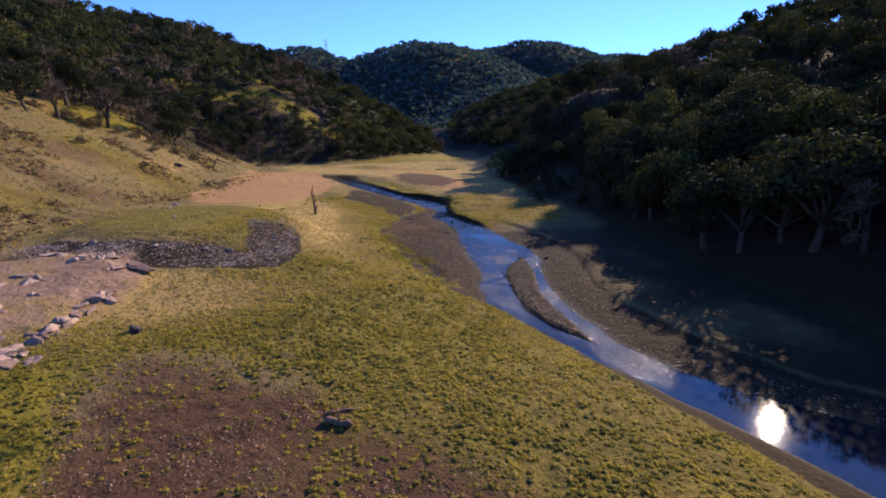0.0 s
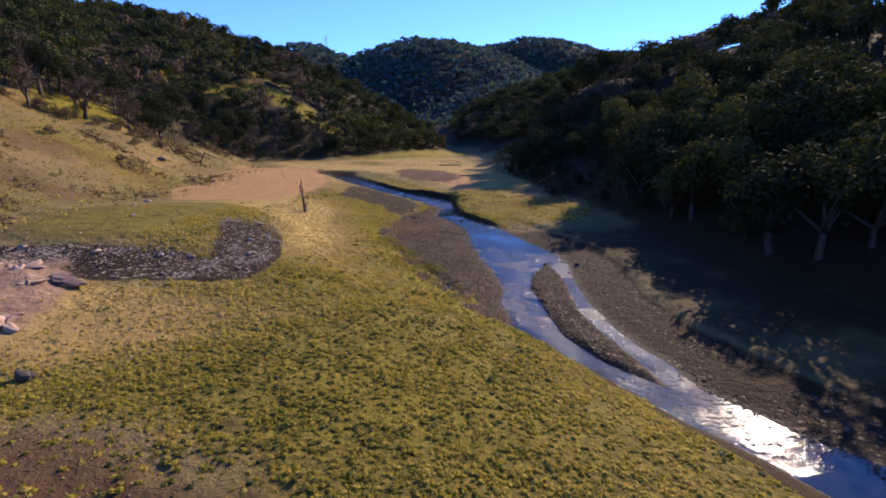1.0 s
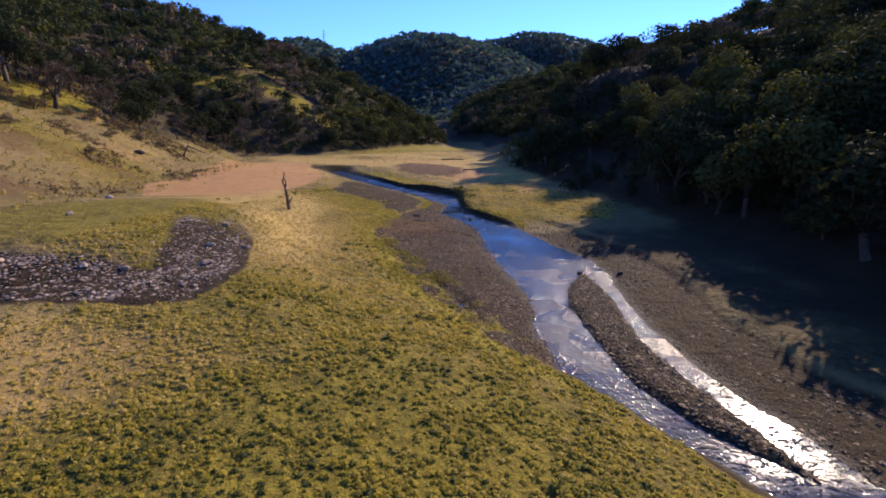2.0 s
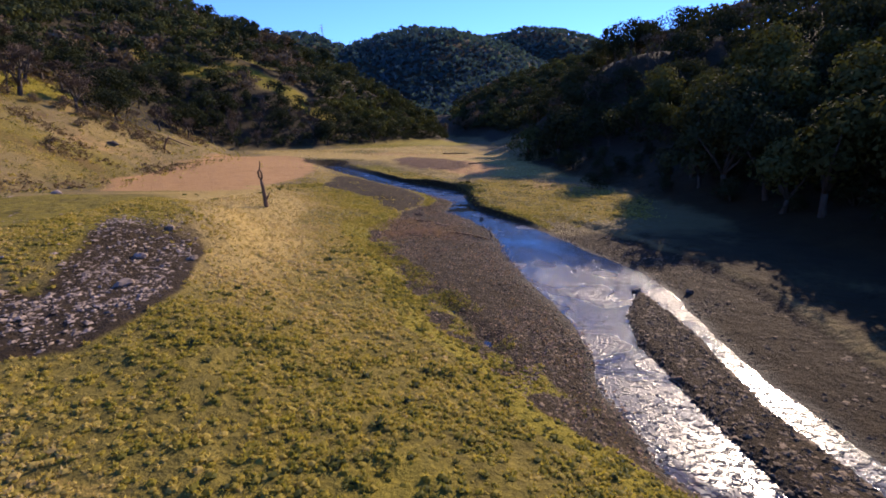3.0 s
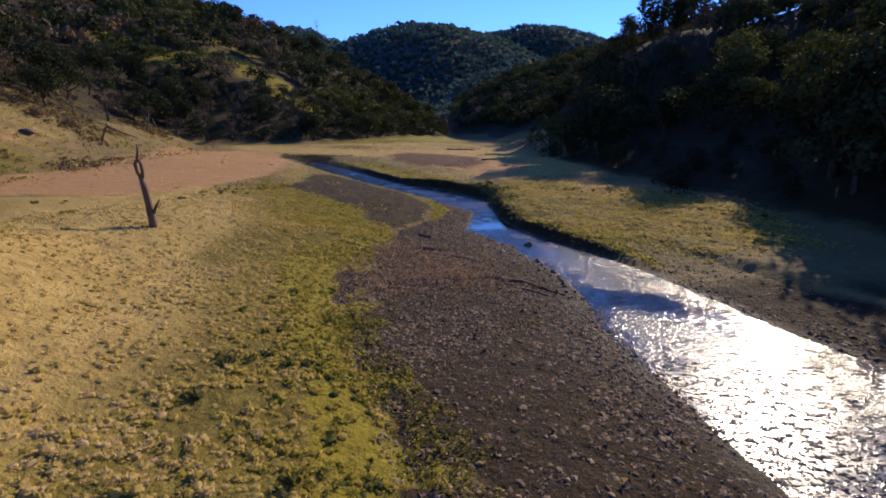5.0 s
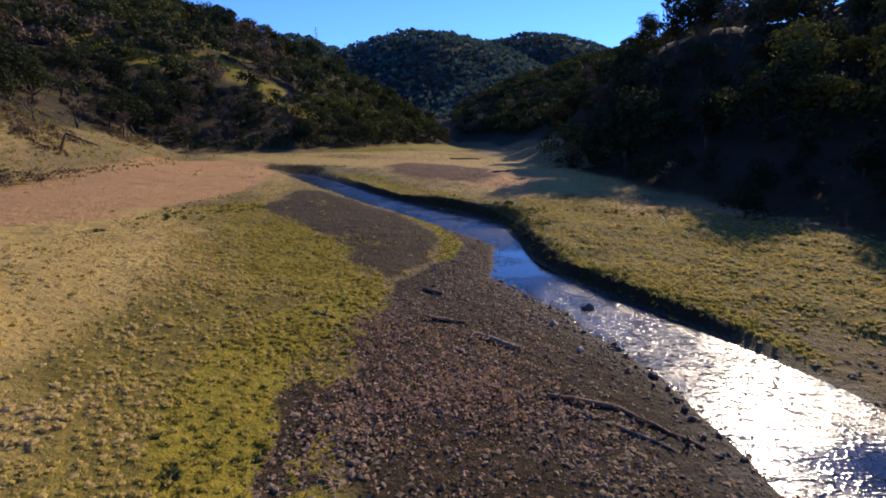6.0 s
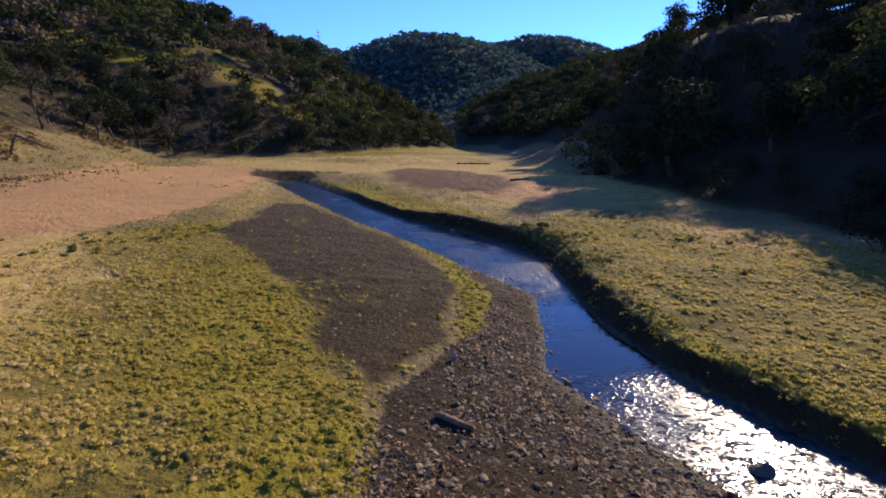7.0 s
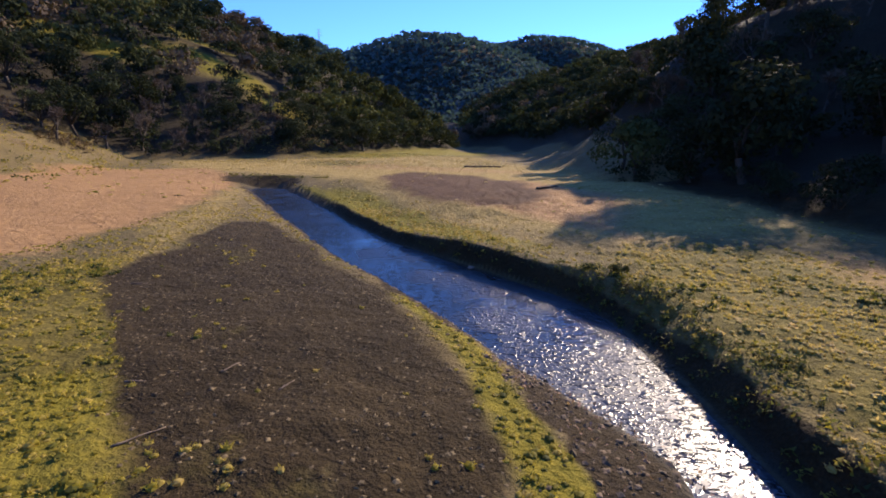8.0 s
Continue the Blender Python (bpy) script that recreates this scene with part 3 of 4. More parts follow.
# ---- woods ----
def crown(seed, h, w, leaves, size, lobes=7, squash=0.8, low=0.3):
    """Corners and faces of a crown: many small leaf sprays on a few uneven lobes, with gaps."""
    r = np.random.default_rng(seed)
    c = np.stack([r.normal(0, 0.26 * w, lobes), r.normal(0, 0.26 * w, lobes), h * r.uniform(low + 0.12, 0.86, lobes)], 1)
    c[:, :2] *= (1.25 - 0.75 * (c[:, 2:] / h - low) / (1 - low))
    rad = w * r.uniform(0.17, 0.31, lobes)
    pick = r.choice(lobes, leaves, p=rad ** 2 / (rad ** 2).sum())
    d = r.normal(size=(leaves, 3))
    d /= np.linalg.norm(d, axis=1, keepdims=True)
    d[:, 2] = np.where((d[:, 2] < -0.3) & (r.random(leaves) < 0.6), -d[:, 2], d[:, 2])
    p = c[pick] + d * rad[pick, None] * (r.uniform(0.5, 1.12, leaves) ** 0.6)[:, None] * np.array([1, 1, squash])
    out = d + r.normal(0, 0.36, (leaves, 3))
    out /= np.linalg.norm(out, axis=1, keepdims=True)
    s = np.cross(out, r.normal(size=(leaves, 3)))
    s /= np.linalg.norm(s, axis=1, keepdims=True)
    t = np.cross(out, s)
    q = size * r.uniform(0.55, 1.3, leaves)[:, None]
    V = np.stack([p - s * q, p + s * q * 0.9 + out * q * 0.2, p + t * q * 1.5 - out * q * 0.25], 1).reshape(-1, 3)
    return V, np.arange(3 * leaves).reshape(-1, 3), c, rad


def oak_pieces(seed, h, w, leaves, size, lobes):
    V, F, c, rad = crown(seed, h, w, leaves, size, lobes)
    r = np.random.default_rng(seed + 99)
    fork = np.array([r.normal(0, 0.2), r.normal(0, 0.2), 0.24 * h])
    wood = [tube([(0, 0, -0.6), (0, 0, 0.3), fork * (0.6, 0.6, 0.6), fork], [0.045 * h, 0.036 * h, 0.03 * h, 0.028 * h], 7, seed, 0.2)]
    for q in c[:6]:
        mid = fork * 0.5 + q * 0.5 + r.normal(0, 0.25, 3)
        wood.append(tube([fork, mid, q], [0.02 * h, 0.012 * h, 0.004 * h], 5, seed, 0.2))
    return (V, F), wood


def bare_pieces(seed, h, w):
    """A leafless tree: forks of forks, and a haze of fine twigs as thin strips."""
    r = np.random.default_rng(seed)
    wood, tips = [], []

    def grow(p, d, length, rad, depth):
        bend = d + r.normal(0, 0.16, 3)
        q = p + length * 0.5 * d
        e = q + length * 0.5 * bend / np.linalg.norm(bend)
        wood.append(tube([p, q, e], [rad, rad * 0.85, rad * 0.62], 6 if depth < 2 else 4, depth, 0.15))
        if depth == 3:
            tips.append((q, e))
            return
        for _ in range(3):
            nd = bend + r.normal(0, 0.55, 3) * (w / h) + np.array([0, 0, 0.12])
            nd /= np.linalg.norm(nd)
            grow(q + (e - q) * r.uniform(0.3, 1.0), nd, length * r.uniform(0.6, 0.8), rad * 0.55, depth + 1)

    grow(np.array([0, 0, -0.5]), np.array([r.normal(0, 0.06), r.normal(0, 0.06), 1.0]), 0.33 * h, 0.03 * h, 0)
    V, F = [], []
    for q, e in tips:
        for _ in range(30):
            a = q + (e - q) * r.random()
            d = (e - q) + r.normal(0, 0.55, 3)
            d *= r.uniform(0.3, 1.0) / np.linalg.norm(d)
            s = np.cross(d, r.normal(size=3))
            s *= 0.035 / np.linalg.norm(s)
            o = len(V)
            V += [a - s, a + s, a + d]
            F.append((o, o + 1, o + 2))
    return (np.array(V), np.array(F)), wood


def tree_thing(name, pieces, leafmat, label, tint=0.5):
    (V, F), wood = pieces
    t = new(name)
    part("trunk", tube_mesh("trunk", wood, BARK), t)
    part("crown", bulk("crown", V, F, [leafmat], {"tint": np.full(len(V), tint)}), t)
    return tagged(t, label, "tree")


def spot(zmin, pts, x0, x1, y0, y1, n, gap, ok):
    """Places for trees, no two closer than the gap."""
    cells = {}
    for p in pts:
        cells.setdefault((int(p[0] // gap), int(p[1] // gap)), []).append(p)
    found = []
    xs, ys = rng.uniform(x0, x1, n), rng.uniform(y0, y1, n)
    good = ok(xs, ys)
    for x, y in zip(xs[good], ys[good]):
        cx, cy = int(x // gap), int(y // gap)
        if any((x - q[0]) ** 2 + (y - q[1]) ** 2 < gap * gap for a in (-1, 0, 1) for b in (-1, 0, 1) for q in cells.get((cx + a, cy + b), ())):
            continue
        cells.setdefault((cx, cy), []).append((x, y))
        found.append((x, y))
    return found


def in_glade(x, y):
    out = np.zeros(np.shape(x), bool)
    for (cx, cy), a, b in GLADES:
        out |= ((x - cx) / a) ** 2 + ((y - cy) / b) ** 2 < 1 + fbm(x, y, 6, 2, 91)
    return out


def left_ok(x, y):
    d = inside(x, y, HILL_L)
    return (d > 1.5) & ~(in_glade(x, y) & (rng.random(np.shape(x)) < 0.8)) & ((y > 152) | ((d > 12) & (y > 112)) | (x < -76 - 0.2 * (105 - y))) & (d < 150) & (x > -0.97 * y - 25)


def right_ok(x, y):
    d = inside(x, y, HILL_R)
    return (d > 7.0 - 5.0 * sstep(32, 44, y) * sstep(79, 73, y) + 1.0 * sstep(80, 92, y) - 5.0 * sstep(102, 108, y) * sstep(130, 124, y) + 6.0 * sstep(126, 134, y) * sstep(225, 190, y) + 3 * fbm(x, y, 20, 2, 93)) & (d < 115) & ((x < 0.97 * y + 25) | (d < 45))


left_spots = spot(0, [], -300, 0, 20, 420, 20000, 4.3, left_ok)
right_spots = spot(0, [], 0, 230, -30, 420, 20000, 4.3, right_ok)
right_spots += spot(0, right_spots, 10, 60, -20, 76, 9000, 2.9, lambda x, y: right_ok(x, y) & (inside(x, y, HILL_R) < 24))
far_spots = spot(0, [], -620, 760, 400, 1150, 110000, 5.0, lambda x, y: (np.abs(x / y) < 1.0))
KINDS = [oak_pieces(s, 7.2, 7.0, 1600, 0.205, 11) for s in (1, 2, 3)] + [oak_pieces(4, 8.5, 6.4, 1600, 0.205, 12), oak_pieces(5, 5.4, 5.8, 1300, 0.19, 10)]
BARES = [bare_pieces(s, 7.5, 6.8) for s in (11, 12)]
oaks = [tree_thing("oak_tree", p, OAK, "dark evergreen oak with a dense rounded crown on a slope", 0.3 + 0.1 * n) for n, p in enumerate(KINDS)]
olives = [tree_thing("oak_tree", KINDS[n], OLIVE, "lighter olive-green oak with a loose crown on a slope", 0.5) for n in (0, 4)]
bares = [tree_thing("bare_tree", p, TWIG, "leafless brown tree with fine twigs on a slope") for p in BARES]
stock = oaks + olives + bares
used = set()


def near_key(p):
    return math.hypot(p[0], p[1] - 72)


def mix_kind(x, y):
    """Which of the stock stands here: bare and light trees keep to drifts of their own."""
    if x > 0 and rng.random() < 0.25:
        return int(rng.random() * 997) % 5
    v, u = float(vnoise(np.array(x / 17), np.array(y / 17), 5)), rng.random()
    if v > 0.6 and u < 0.55:
        return 7 + int(u * 10) % 2
    if v < 0.38 and u < 0.7:
        return 5 + int(u * 10) % 2
    return int(u * 997) % 5


def plant_things(spots, group):
    for x, y in spots:
        kind = mix_kind(x, y)
        s = rng.uniform(0.65, 1.25)
        z = float(height(np.array([x]), np.array([y]), False)[0])
        m = Matrix.LocRotScale((x, y, z - 0.3), Euler((0, 0, rng.uniform(0, 6.28))), None)
        src = stock[kind]
        if kind in used:
            ob = copy_thing(src, m)
        else:
            used.add(kind)
            ob = src
            ob.matrix_basis = m
        ob.scale = (s, s, s * rng.uniform(0.9, 1.15))
        tagged(ob, group=group)


def wood_mass(name, spots, kinds, mat, label, scale=(0.65, 1.25)):
    """The farther woods, all in one mesh."""
    V, F, T, o = [], [], [], 0
    zs = height(np.array([p[0] for p in spots]), np.array([p[1] for p in spots]), False)
    for (x, y), z in zip(spots, zs):
        v, f = kinds[int(rng.integers(len(kinds)))][0]
        s, a = rng.uniform(*scale), rng.uniform(0, 6.28)
        ca, sa = math.cos(a) * s, math.sin(a) * s
        V.append(np.stack([v[:, 0] * ca - v[:, 1] * sa + x, v[:, 0] * sa + v[:, 1] * ca + y, v[:, 2] * s * rng.uniform(0.9, 1.15) + z - 0.3], 1))
        F.append(f + o)
        T.append(np.full(len(v), rng.random()))
        o += len(v)
    ob = new(name, bulk(name, np.concatenate(V), np.concatenate(F), [mat], {"tint": np.concatenate(T)}))
    return tagged(ob, label, "woodland", kind="stuff")


left_spots.sort(key=near_key)
right_spots.sort(key=lambda p: math.hypot(p[0] - 8, p[1] - 88))
plant_things(left_spots[:130], "trees on the left slope")
plant_things(right_spots[:225], "trees on the right slope")
rest = left_spots[130:] + right_spots[225:]
MID = [oak_pieces(s, 7.5, 7.0, 270, 0.44, 10) for s in (21, 22, 23)]
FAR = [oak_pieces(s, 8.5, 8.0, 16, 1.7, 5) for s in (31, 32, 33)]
sorts = [mix_kind(*p) for p in rest]
wood_mass("woodland", [p for p, k in zip(rest, sorts) if k < 5], MID, OAK, "dense dark evergreen oak woodland covering the slopes")
wood_mass("woodland", [p for p, k in zip(rest, sorts) if 5 <= k < 7], MID, OLIVE, "olive-green scrub oak woodland on the slopes")
wood_mass("woodland", [p for p, k in zip(rest, sorts) if k >= 7], MID, BROWN, "brown leafless woodland on the slopes")
wood_mass("far_woodland", far_spots, FAR, FARLEAF_HAZED, "blue-green woodland covering the distant ridges, haze put into its leaf colour", (0.7, 1.3))


# low growth that closes the wood's foot
FOOT = [oak_pieces(s, 3.2, 3.6, 150, 0.22, 6) for s in (41, 42, 43)]


def foot_ok(x, y):
    d, e = inside(x, y, HILL_L), inside(x, y, HILL_R)
    return ((d > 0.5) & (d < 26) & (y > 153) & ~in_glade(x, y)) | ((e > 4 + 5 * sstep(76, 90, y) - 6 * sstep(102, 108, y) * sstep(130, 124, y) + 6 * sstep(126, 134, y) * sstep(225, 190, y)) & (e < 24) & (y < 300))


foot_spots = spot(0, [], -130, 66, 0, 300, 16000, 2.3, foot_ok)
wood_mass("undergrowth", foot_spots, FOOT, OAK, "dark green undergrowth beneath the oaks at the foot of the slopes")

# ---- dead wood ----
def at_ground(x, y, dz=0.0):
    return float(height(np.array([x]), np.array([y]))[0]) + dz


def snag(x, y):
    t = new("dead_tree")
    t.location = (x, y, at_ground(x, y, -0.1))
    trunk = [(0, 0, -0.3), (0, 0, 0.2), (-0.01, 0, 0.6), (-0.06, 0, 1.1), (-0.13, 0.02, 1.7), (-0.22, 0, 2.35)]
    part("trunk", tube_mesh("trunk", [tube(trunk, [0.24, 0.19, 0.17, 0.15, 0.135, 0.11], 10, 3, 0.35)], DEADWOOD), t)
    part("branch", tube_mesh("branch", [tube([(-0.02, 0, 0.55), (0.14, 0, 0.8), (0.28, 0.05, 1.1), (0.42, 0.06, 1.35)], [0.1, 0.075, 0.05, 0.03], 7, 4, 0.3)], DEADWOOD), t)
    part("branch", tube_mesh("branch", [tube([(-0.2, 0, 2.3), (-0.38, 0.02, 2.65), (-0.4, 0, 2.95), (-0.28, 0, 3.15), (-0.22, 0.02, 3.5), (-0.2, 0, 3.85)], [0.09, 0.085, 0.08, 0.06, 0.055, 0.03], 7, 5, 0.3)], DEADWOOD), t)
    part("branch", tube_mesh("branch", [tube([(-0.2, 0, 2.3), (-0.1, -0.03, 2.6), (-0.13, -0.02, 2.95), (-0.26, 0, 3.2)], [0.085, 0.075, 0.065, 0.045], 7, 6, 0.3)], DEADWOOD), t)
    return tagged(t, "bare dead tree trunk with forked top on dry grass", "dead tree")


snag(-18.3, 61.1)


def broken_tree(x, y):
    """A leaning stump from whose head a broken stem hangs down to the slope."""
    t = new("dead_tree")
    t.location = (x, y, at_ground(x, y))
    part("trunk", tube_mesh("trunk", [tube([(0, 0, -0.4), (0.35, 0, 0.7), (0.85, 0, 1.7), (1.35, 0, 2.45)], [0.2, 0.17, 0.16, 0.13], 8, 7, 0.3)], DEADWOOD), t)
    part("fallen_stem", tube_mesh("fallen_stem", [tube([(1.15, 0, 2.25), (2.4, 0.05, 1.75), (3.8, 0, 1.2), (5.6, 0.1, 0.55)], [0.15, 0.13, 0.11, 0.06], 8, 8, 0.3)], DEADWOOD), t)
    part("branch", tube_mesh("branch", [tube([(1.3, 0, 2.4), (1.25, 0.1, 2.8), (1.5, 0.15, 3.1)], [0.07, 0.05, 0.02], 6, 9, 0.3)], DEADWOOD), t)
    return tagged(t, "leaning dead tree, its broken stem hanging to the slope", "dead tree")


broken_tree(-58.0, 113.0)


def log(name, a, b, ra, rb, mat, label, stubs=0, seed=0, lift=0.0):
    """A weathered log from a to b on the ground, with broken ends and branch stubs."""
    r = np.random.default_rng(seed)
    A, B = np.array([*a, at_ground(*a)]), np.array([*b, at_ground(*b)])
    A[2] += ra * 0.7 + lift
    B[2] += rb * 0.7 + lift
    t = new(name)
    t.location = A
    n = 6
    P = [(B - A) * k / n + r.normal(0, 0.25 * ra, 3) * (0.4 < k < n) for k in range(n + 1)]
    part("stem", tube_mesh("stem", [tube(P, [ra + (rb - ra) * k / n for k in range(n + 1)], 9, seed, 0.3)], mat), t)
    for k in range(stubs):
        p = P[int(r.integers(1, n))]
        d = r.normal(0, 1, 3)
        d[2] = abs(d[2]) * 0.6
        d *= r.uniform(0.25, 0.6) / np.linalg.norm(d)
        part("branch_stub", tube_mesh("branch_stub", [tube([p, p + d * 0.6, p + d], [ra * 0.45, ra * 0.32, ra * 0.12], 6, seed + k, 0.3)], mat), t)
    return tagged(t, label, "log", group="driftwood")


log("driftwood_log", (-4.5, 63.0), (-3.2, 61.85), 0.055, 0.085, GREYWOOD, "weathered grey driftwood log lying on the gravel bar", 3, 1)
log("driftwood_log", (-6.4, 67.2), (-5.6, 66.75), 0.08, 0.07, DEADWOOD, "short dark driftwood log half sunk in gravel", 0, 2)
log("driftwood_log", (-6.2, 64.15), (-4.8, 63.9), 0.07, 0.05, DEADWOOD, "thin dark driftwood log on the gravel bar", 2, 3)
log("driftwood_log", (-5.25, 61.85), (-4.75, 61.35), 0.06, 0.05, GREYWOOD, "short split driftwood log on the gravel bar", 0, 4)
log("driftwood_log", (4.35, 37.75), (5.1, 37.35), 0.08, 0.07, DEADWOOD, "dark waterlogged log at the edge of the creek", 0, 5)
log("driftwood_log", (-4.9, 15.35), (-3.85, 15.15), 0.14, 0.12, DEADWOOD, "charred dark log on bare brown soil", 1, 6)
log("driftwood_log", (-4.9, 15.95), (-3.7, 16.45), 0.10, 0.05, DEADWOOD, "dark forked log on bare brown soil", 3, 7)
log("driftwood_log", (0.2, 108.0), (2.3, 109.6), 0.13, 0.08, DEADWOOD, "dark log lying on the dry flat", 1, 8)
log("driftwood_log", (-5.0, 146.0), (1.2, 148.0), 0.16, 0.1, DEADWOOD, "long dark log lying on the dry flat", 1, 9)
log("driftwood_branch", (-2.95, 59.35), (-1.35, 58.95), 0.05, 0.07, DEADWOOD, "dark crooked driftwood branch on the gravel bar", 3, 11)
log("driftwood_branch", (-1.4, 59.0), (0.05, 57.6), 0.06, 0.03, DEADWOOD, "long dark driftwood branch reaching to the water", 3, 12)
log("driftwood_branch", (-2.6, 58.75), (-1.9, 58.45), 0.06, 0.05, DEADWOOD, "dark crooked driftwood branch on the gravel bar", 1, 13)
log("driftwood_branch", (-1.5, 58.2), (-0.6, 57.5), 0.04, 0.025, GREYWOOD, "thin weathered driftwood branch on the gravel bar", 2, 14)
log("driftwood_log", (-9.85, 63.55), (-9.15, 63.4), 0.055, 0.04, DEADWOOD, "dark log at the edge of the turf", 1, 15)
STICKS = [(-5.6, 63.3, -5.2, 63.7), (-12.1, 78.0, -11.9, 78.5), (-12.6, 75.2, -12.1, 75.9), (-10.6, 77.5, -10.4, 77.9), (-6.3, 73.2, -6.6, 73.9), (-18.4, 84.2, -17.9, 84.4),
          (-13.9, 77.4, -13.5, 77.5), (-4.7, 62.6, -4.5, 63.2), (-5.9, 60.8, -5.5, 61.2), (-7.2, 62.3, -6.8, 62.1), (-3.6, 65.2, -3.3, 65.5), (-30.2, 107, -29.4, 107.4), (-4.9, 59.2, -4.6, 59.7)]
for n, (ax, ay, bx, by) in enumerate(STICKS):
    log("driftwood_stick", (ax, ay), (bx, by), 0.022, 0.012, GREYWOOD, "pale bent driftwood stick lying on the ground", 0, 20 + n)


# ---- rocks ----
def boulder_mesh(name, seed, size, mat, blocky=0.55, detail=3):
    """An angular, worn rock."""
    r = np.random.default_rng(seed)
    bm = bmesh.new()
    bmesh.ops.create_icosphere(bm, subdivisions=detail, radius=1.0)
    cuts = r.normal(size=(9, 3))
    cuts /= np.linalg.norm(cuts, axis=1, keepdims=True)
    for v in bm.verts:
        p = np.array(v.co)
        for c in cuts:
            over = p @ c - (1 - blocky * 0.75)
            if over > 0:
                p = p - c * over * 0.85
        p = p * (1 + 0.22 * noise.noise(Vector(p * 1.7 + seed)) + 0.13 * noise.noise(Vector(p * 4.5 + seed)))
        v.co = Vector(p * np.array(size))
    me = bpy.data.meshes.new(name)
    bm.to_mesh(me)
    bm.free()
    me.materials.append(mat)
    return me


def rock(name, x, y, size, mat, label, seed, sink=0.35, turn=0.0, group=""):
    ob = new(name, boulder_mesh(name, seed, size, mat))
    ob.location = (x, y, at_ground(x, y) + size[2] * (1 - 2 * sink) * 0.8)
    ob.rotation_euler = (0.06 * math.sin(seed), 0.07 * math.cos(seed), turn)
    return tagged(ob, label, "rock", group=group)


rock("boulder", -17.6, 23.5, (0.5, 0.36, 0.34), DARKROCK, "dark rounded boulder alone on green grass", 1, 0.25)
rock("boulder", -0.05, 65.9, (0.3, 0.26, 0.34), DARKROCK, "dark wet boulder in the middle of the creek", 2, 0.03)
r = np.random.default_rng(61)
for n in range(34):
    ry = 57 + 13 * r.random() if n < 24 else 80 + 30 * r.random()
    s = r.uniform(0.06, 0.12)
    rock("boulder", float(on(BANK_Y, BANK_X, ry)) + r.uniform(-0.35, 0.15), ry, (s, 0.8 * s, 0.7 * s), DARKROCK, "small dark wet boulder at the water's edge", 300 + n, 0.15, r.uniform(0, 3), "stones at the water's edge")
rock("boulder", 7.0, 46.4, (0.32, 0.25, 0.22), DARKROCK, "dark boulder at the head of a gravel bar", 3, 0.25)
rock("boulder", 9.5, 45.9, (0.25, 0.2, 0.25), DARKROCK, "dark boulder at the water's edge", 4, 0.25)
rock("boulder", -6.0, 69.8, (0.10, 0.07, 0.15), PINK, "small pale stone on gravel by bright grass", 5, 0.25)
rock("boulder", -6.0, 89.6, (0.2, 0.1, 0.08), PINK, "small pale stone at the creek's far edge", 6, 0.25)
rock("boulder", -60.6, 103, (1.0, 0.6, 0.5), DARKROCK, "dark brown boulder on the dry slope", 7)
def ledge(x, y, s, seed):
    """A few cracked, overlapping blocks that break out of the soil."""
    r = np.random.default_rng(seed)
    bm = bmesh.new()
    for k in range(5):
        me = boulder_mesh("block", seed * 7 + k, (s * r.uniform(0.5, 1.1), s * r.uniform(0.3, 0.7), s * r.uniform(0.2, 0.42)), PINK, 0.6, 3)
        me.transform(Matrix.Translation((r.normal(0, 0.55 * s), r.normal(0, 0.6 * s), r.uniform(-0.1, 0.12) * s)) @ Euler((r.normal(0, 0.2), r.normal(0, 0.2), r.uniform(0, 3))).to_matrix().to_4x4())
        bm.from_mesh(me)
        bpy.data.meshes.remove(me)
    out = bpy.data.meshes.new("rock_ledge")
    bm.to_mesh(out)
    bm.free()
    out.materials.append(PINK)
    ob = new("rock_ledge", out)
    ob.location = (x, y, at_ground(x, y) - 0.12 * s)
    return tagged(ob, "pale pinkish ledge of cracked rock in bare soil", "rock", "rock ledges")


LEDGES = [(-21.4, 20.4), (-21.7, 21.6), (-22.0, 22.7), (-22.4, 23.8), (-22.6, 24.9), (-22.5, 26.0), (-22.5, 27.0), (-22.8, 28.1), (-24.6, 31.6), (-27.6, 34.0), (-28.8, 34.4), (-30.4, 34.3), (-24.3, 21.4), (-25.4, 20.6), (-20.7, 19.2), (-27.3, 22.8), (-25.8, 26.4), (-28.4, 29.0), (-26.6, 24.4)]
for n, (x, y) in enumerate(LEDGES):
    s = 0.8 + 0.3 * math.sin(2.3 * n)
    ledge(x, y, s, 30 + n)
rock("rock_slab", -23.6, 32.8, (1.5, 0.8, 0.32), PINK, "flat pinkish rock slab on dry grass", 50, 0.3, -0.15)
rock("rock_slab", -26.4, 33.9, (0.9, 0.5, 0.2), PINK, "low pinkish rock slab on dry grass", 51, 0.3, 0.1)
for n, (x, y, s) in enumerate([(-34.7, 55.8, 0.5), (-28.9, 47.1, 0.3), (-19.1, 38.3, 0.35), (-15.8, 40.0, 0.4), (-21, 38, 0.3), (-17, 43, 0.35), (-25, 37.5, 0.35), (-31, 38.4, 0.4), (-15.2, 44, 0.3), (-17.6, 46.6, 0.35), (-40, 66, 0.5), (-2.2, 67.2, 0.16), (-1.7, 64.1, 0.2), (-1.35, 62.1, 0.17)]):
    rock("boulder", x, y, (s, s * 0.75, s * 0.6), SLATE, "grey stone lying among rubble and grass", 60 + n, 0.3, 1.3 * n, "loose grey stones")


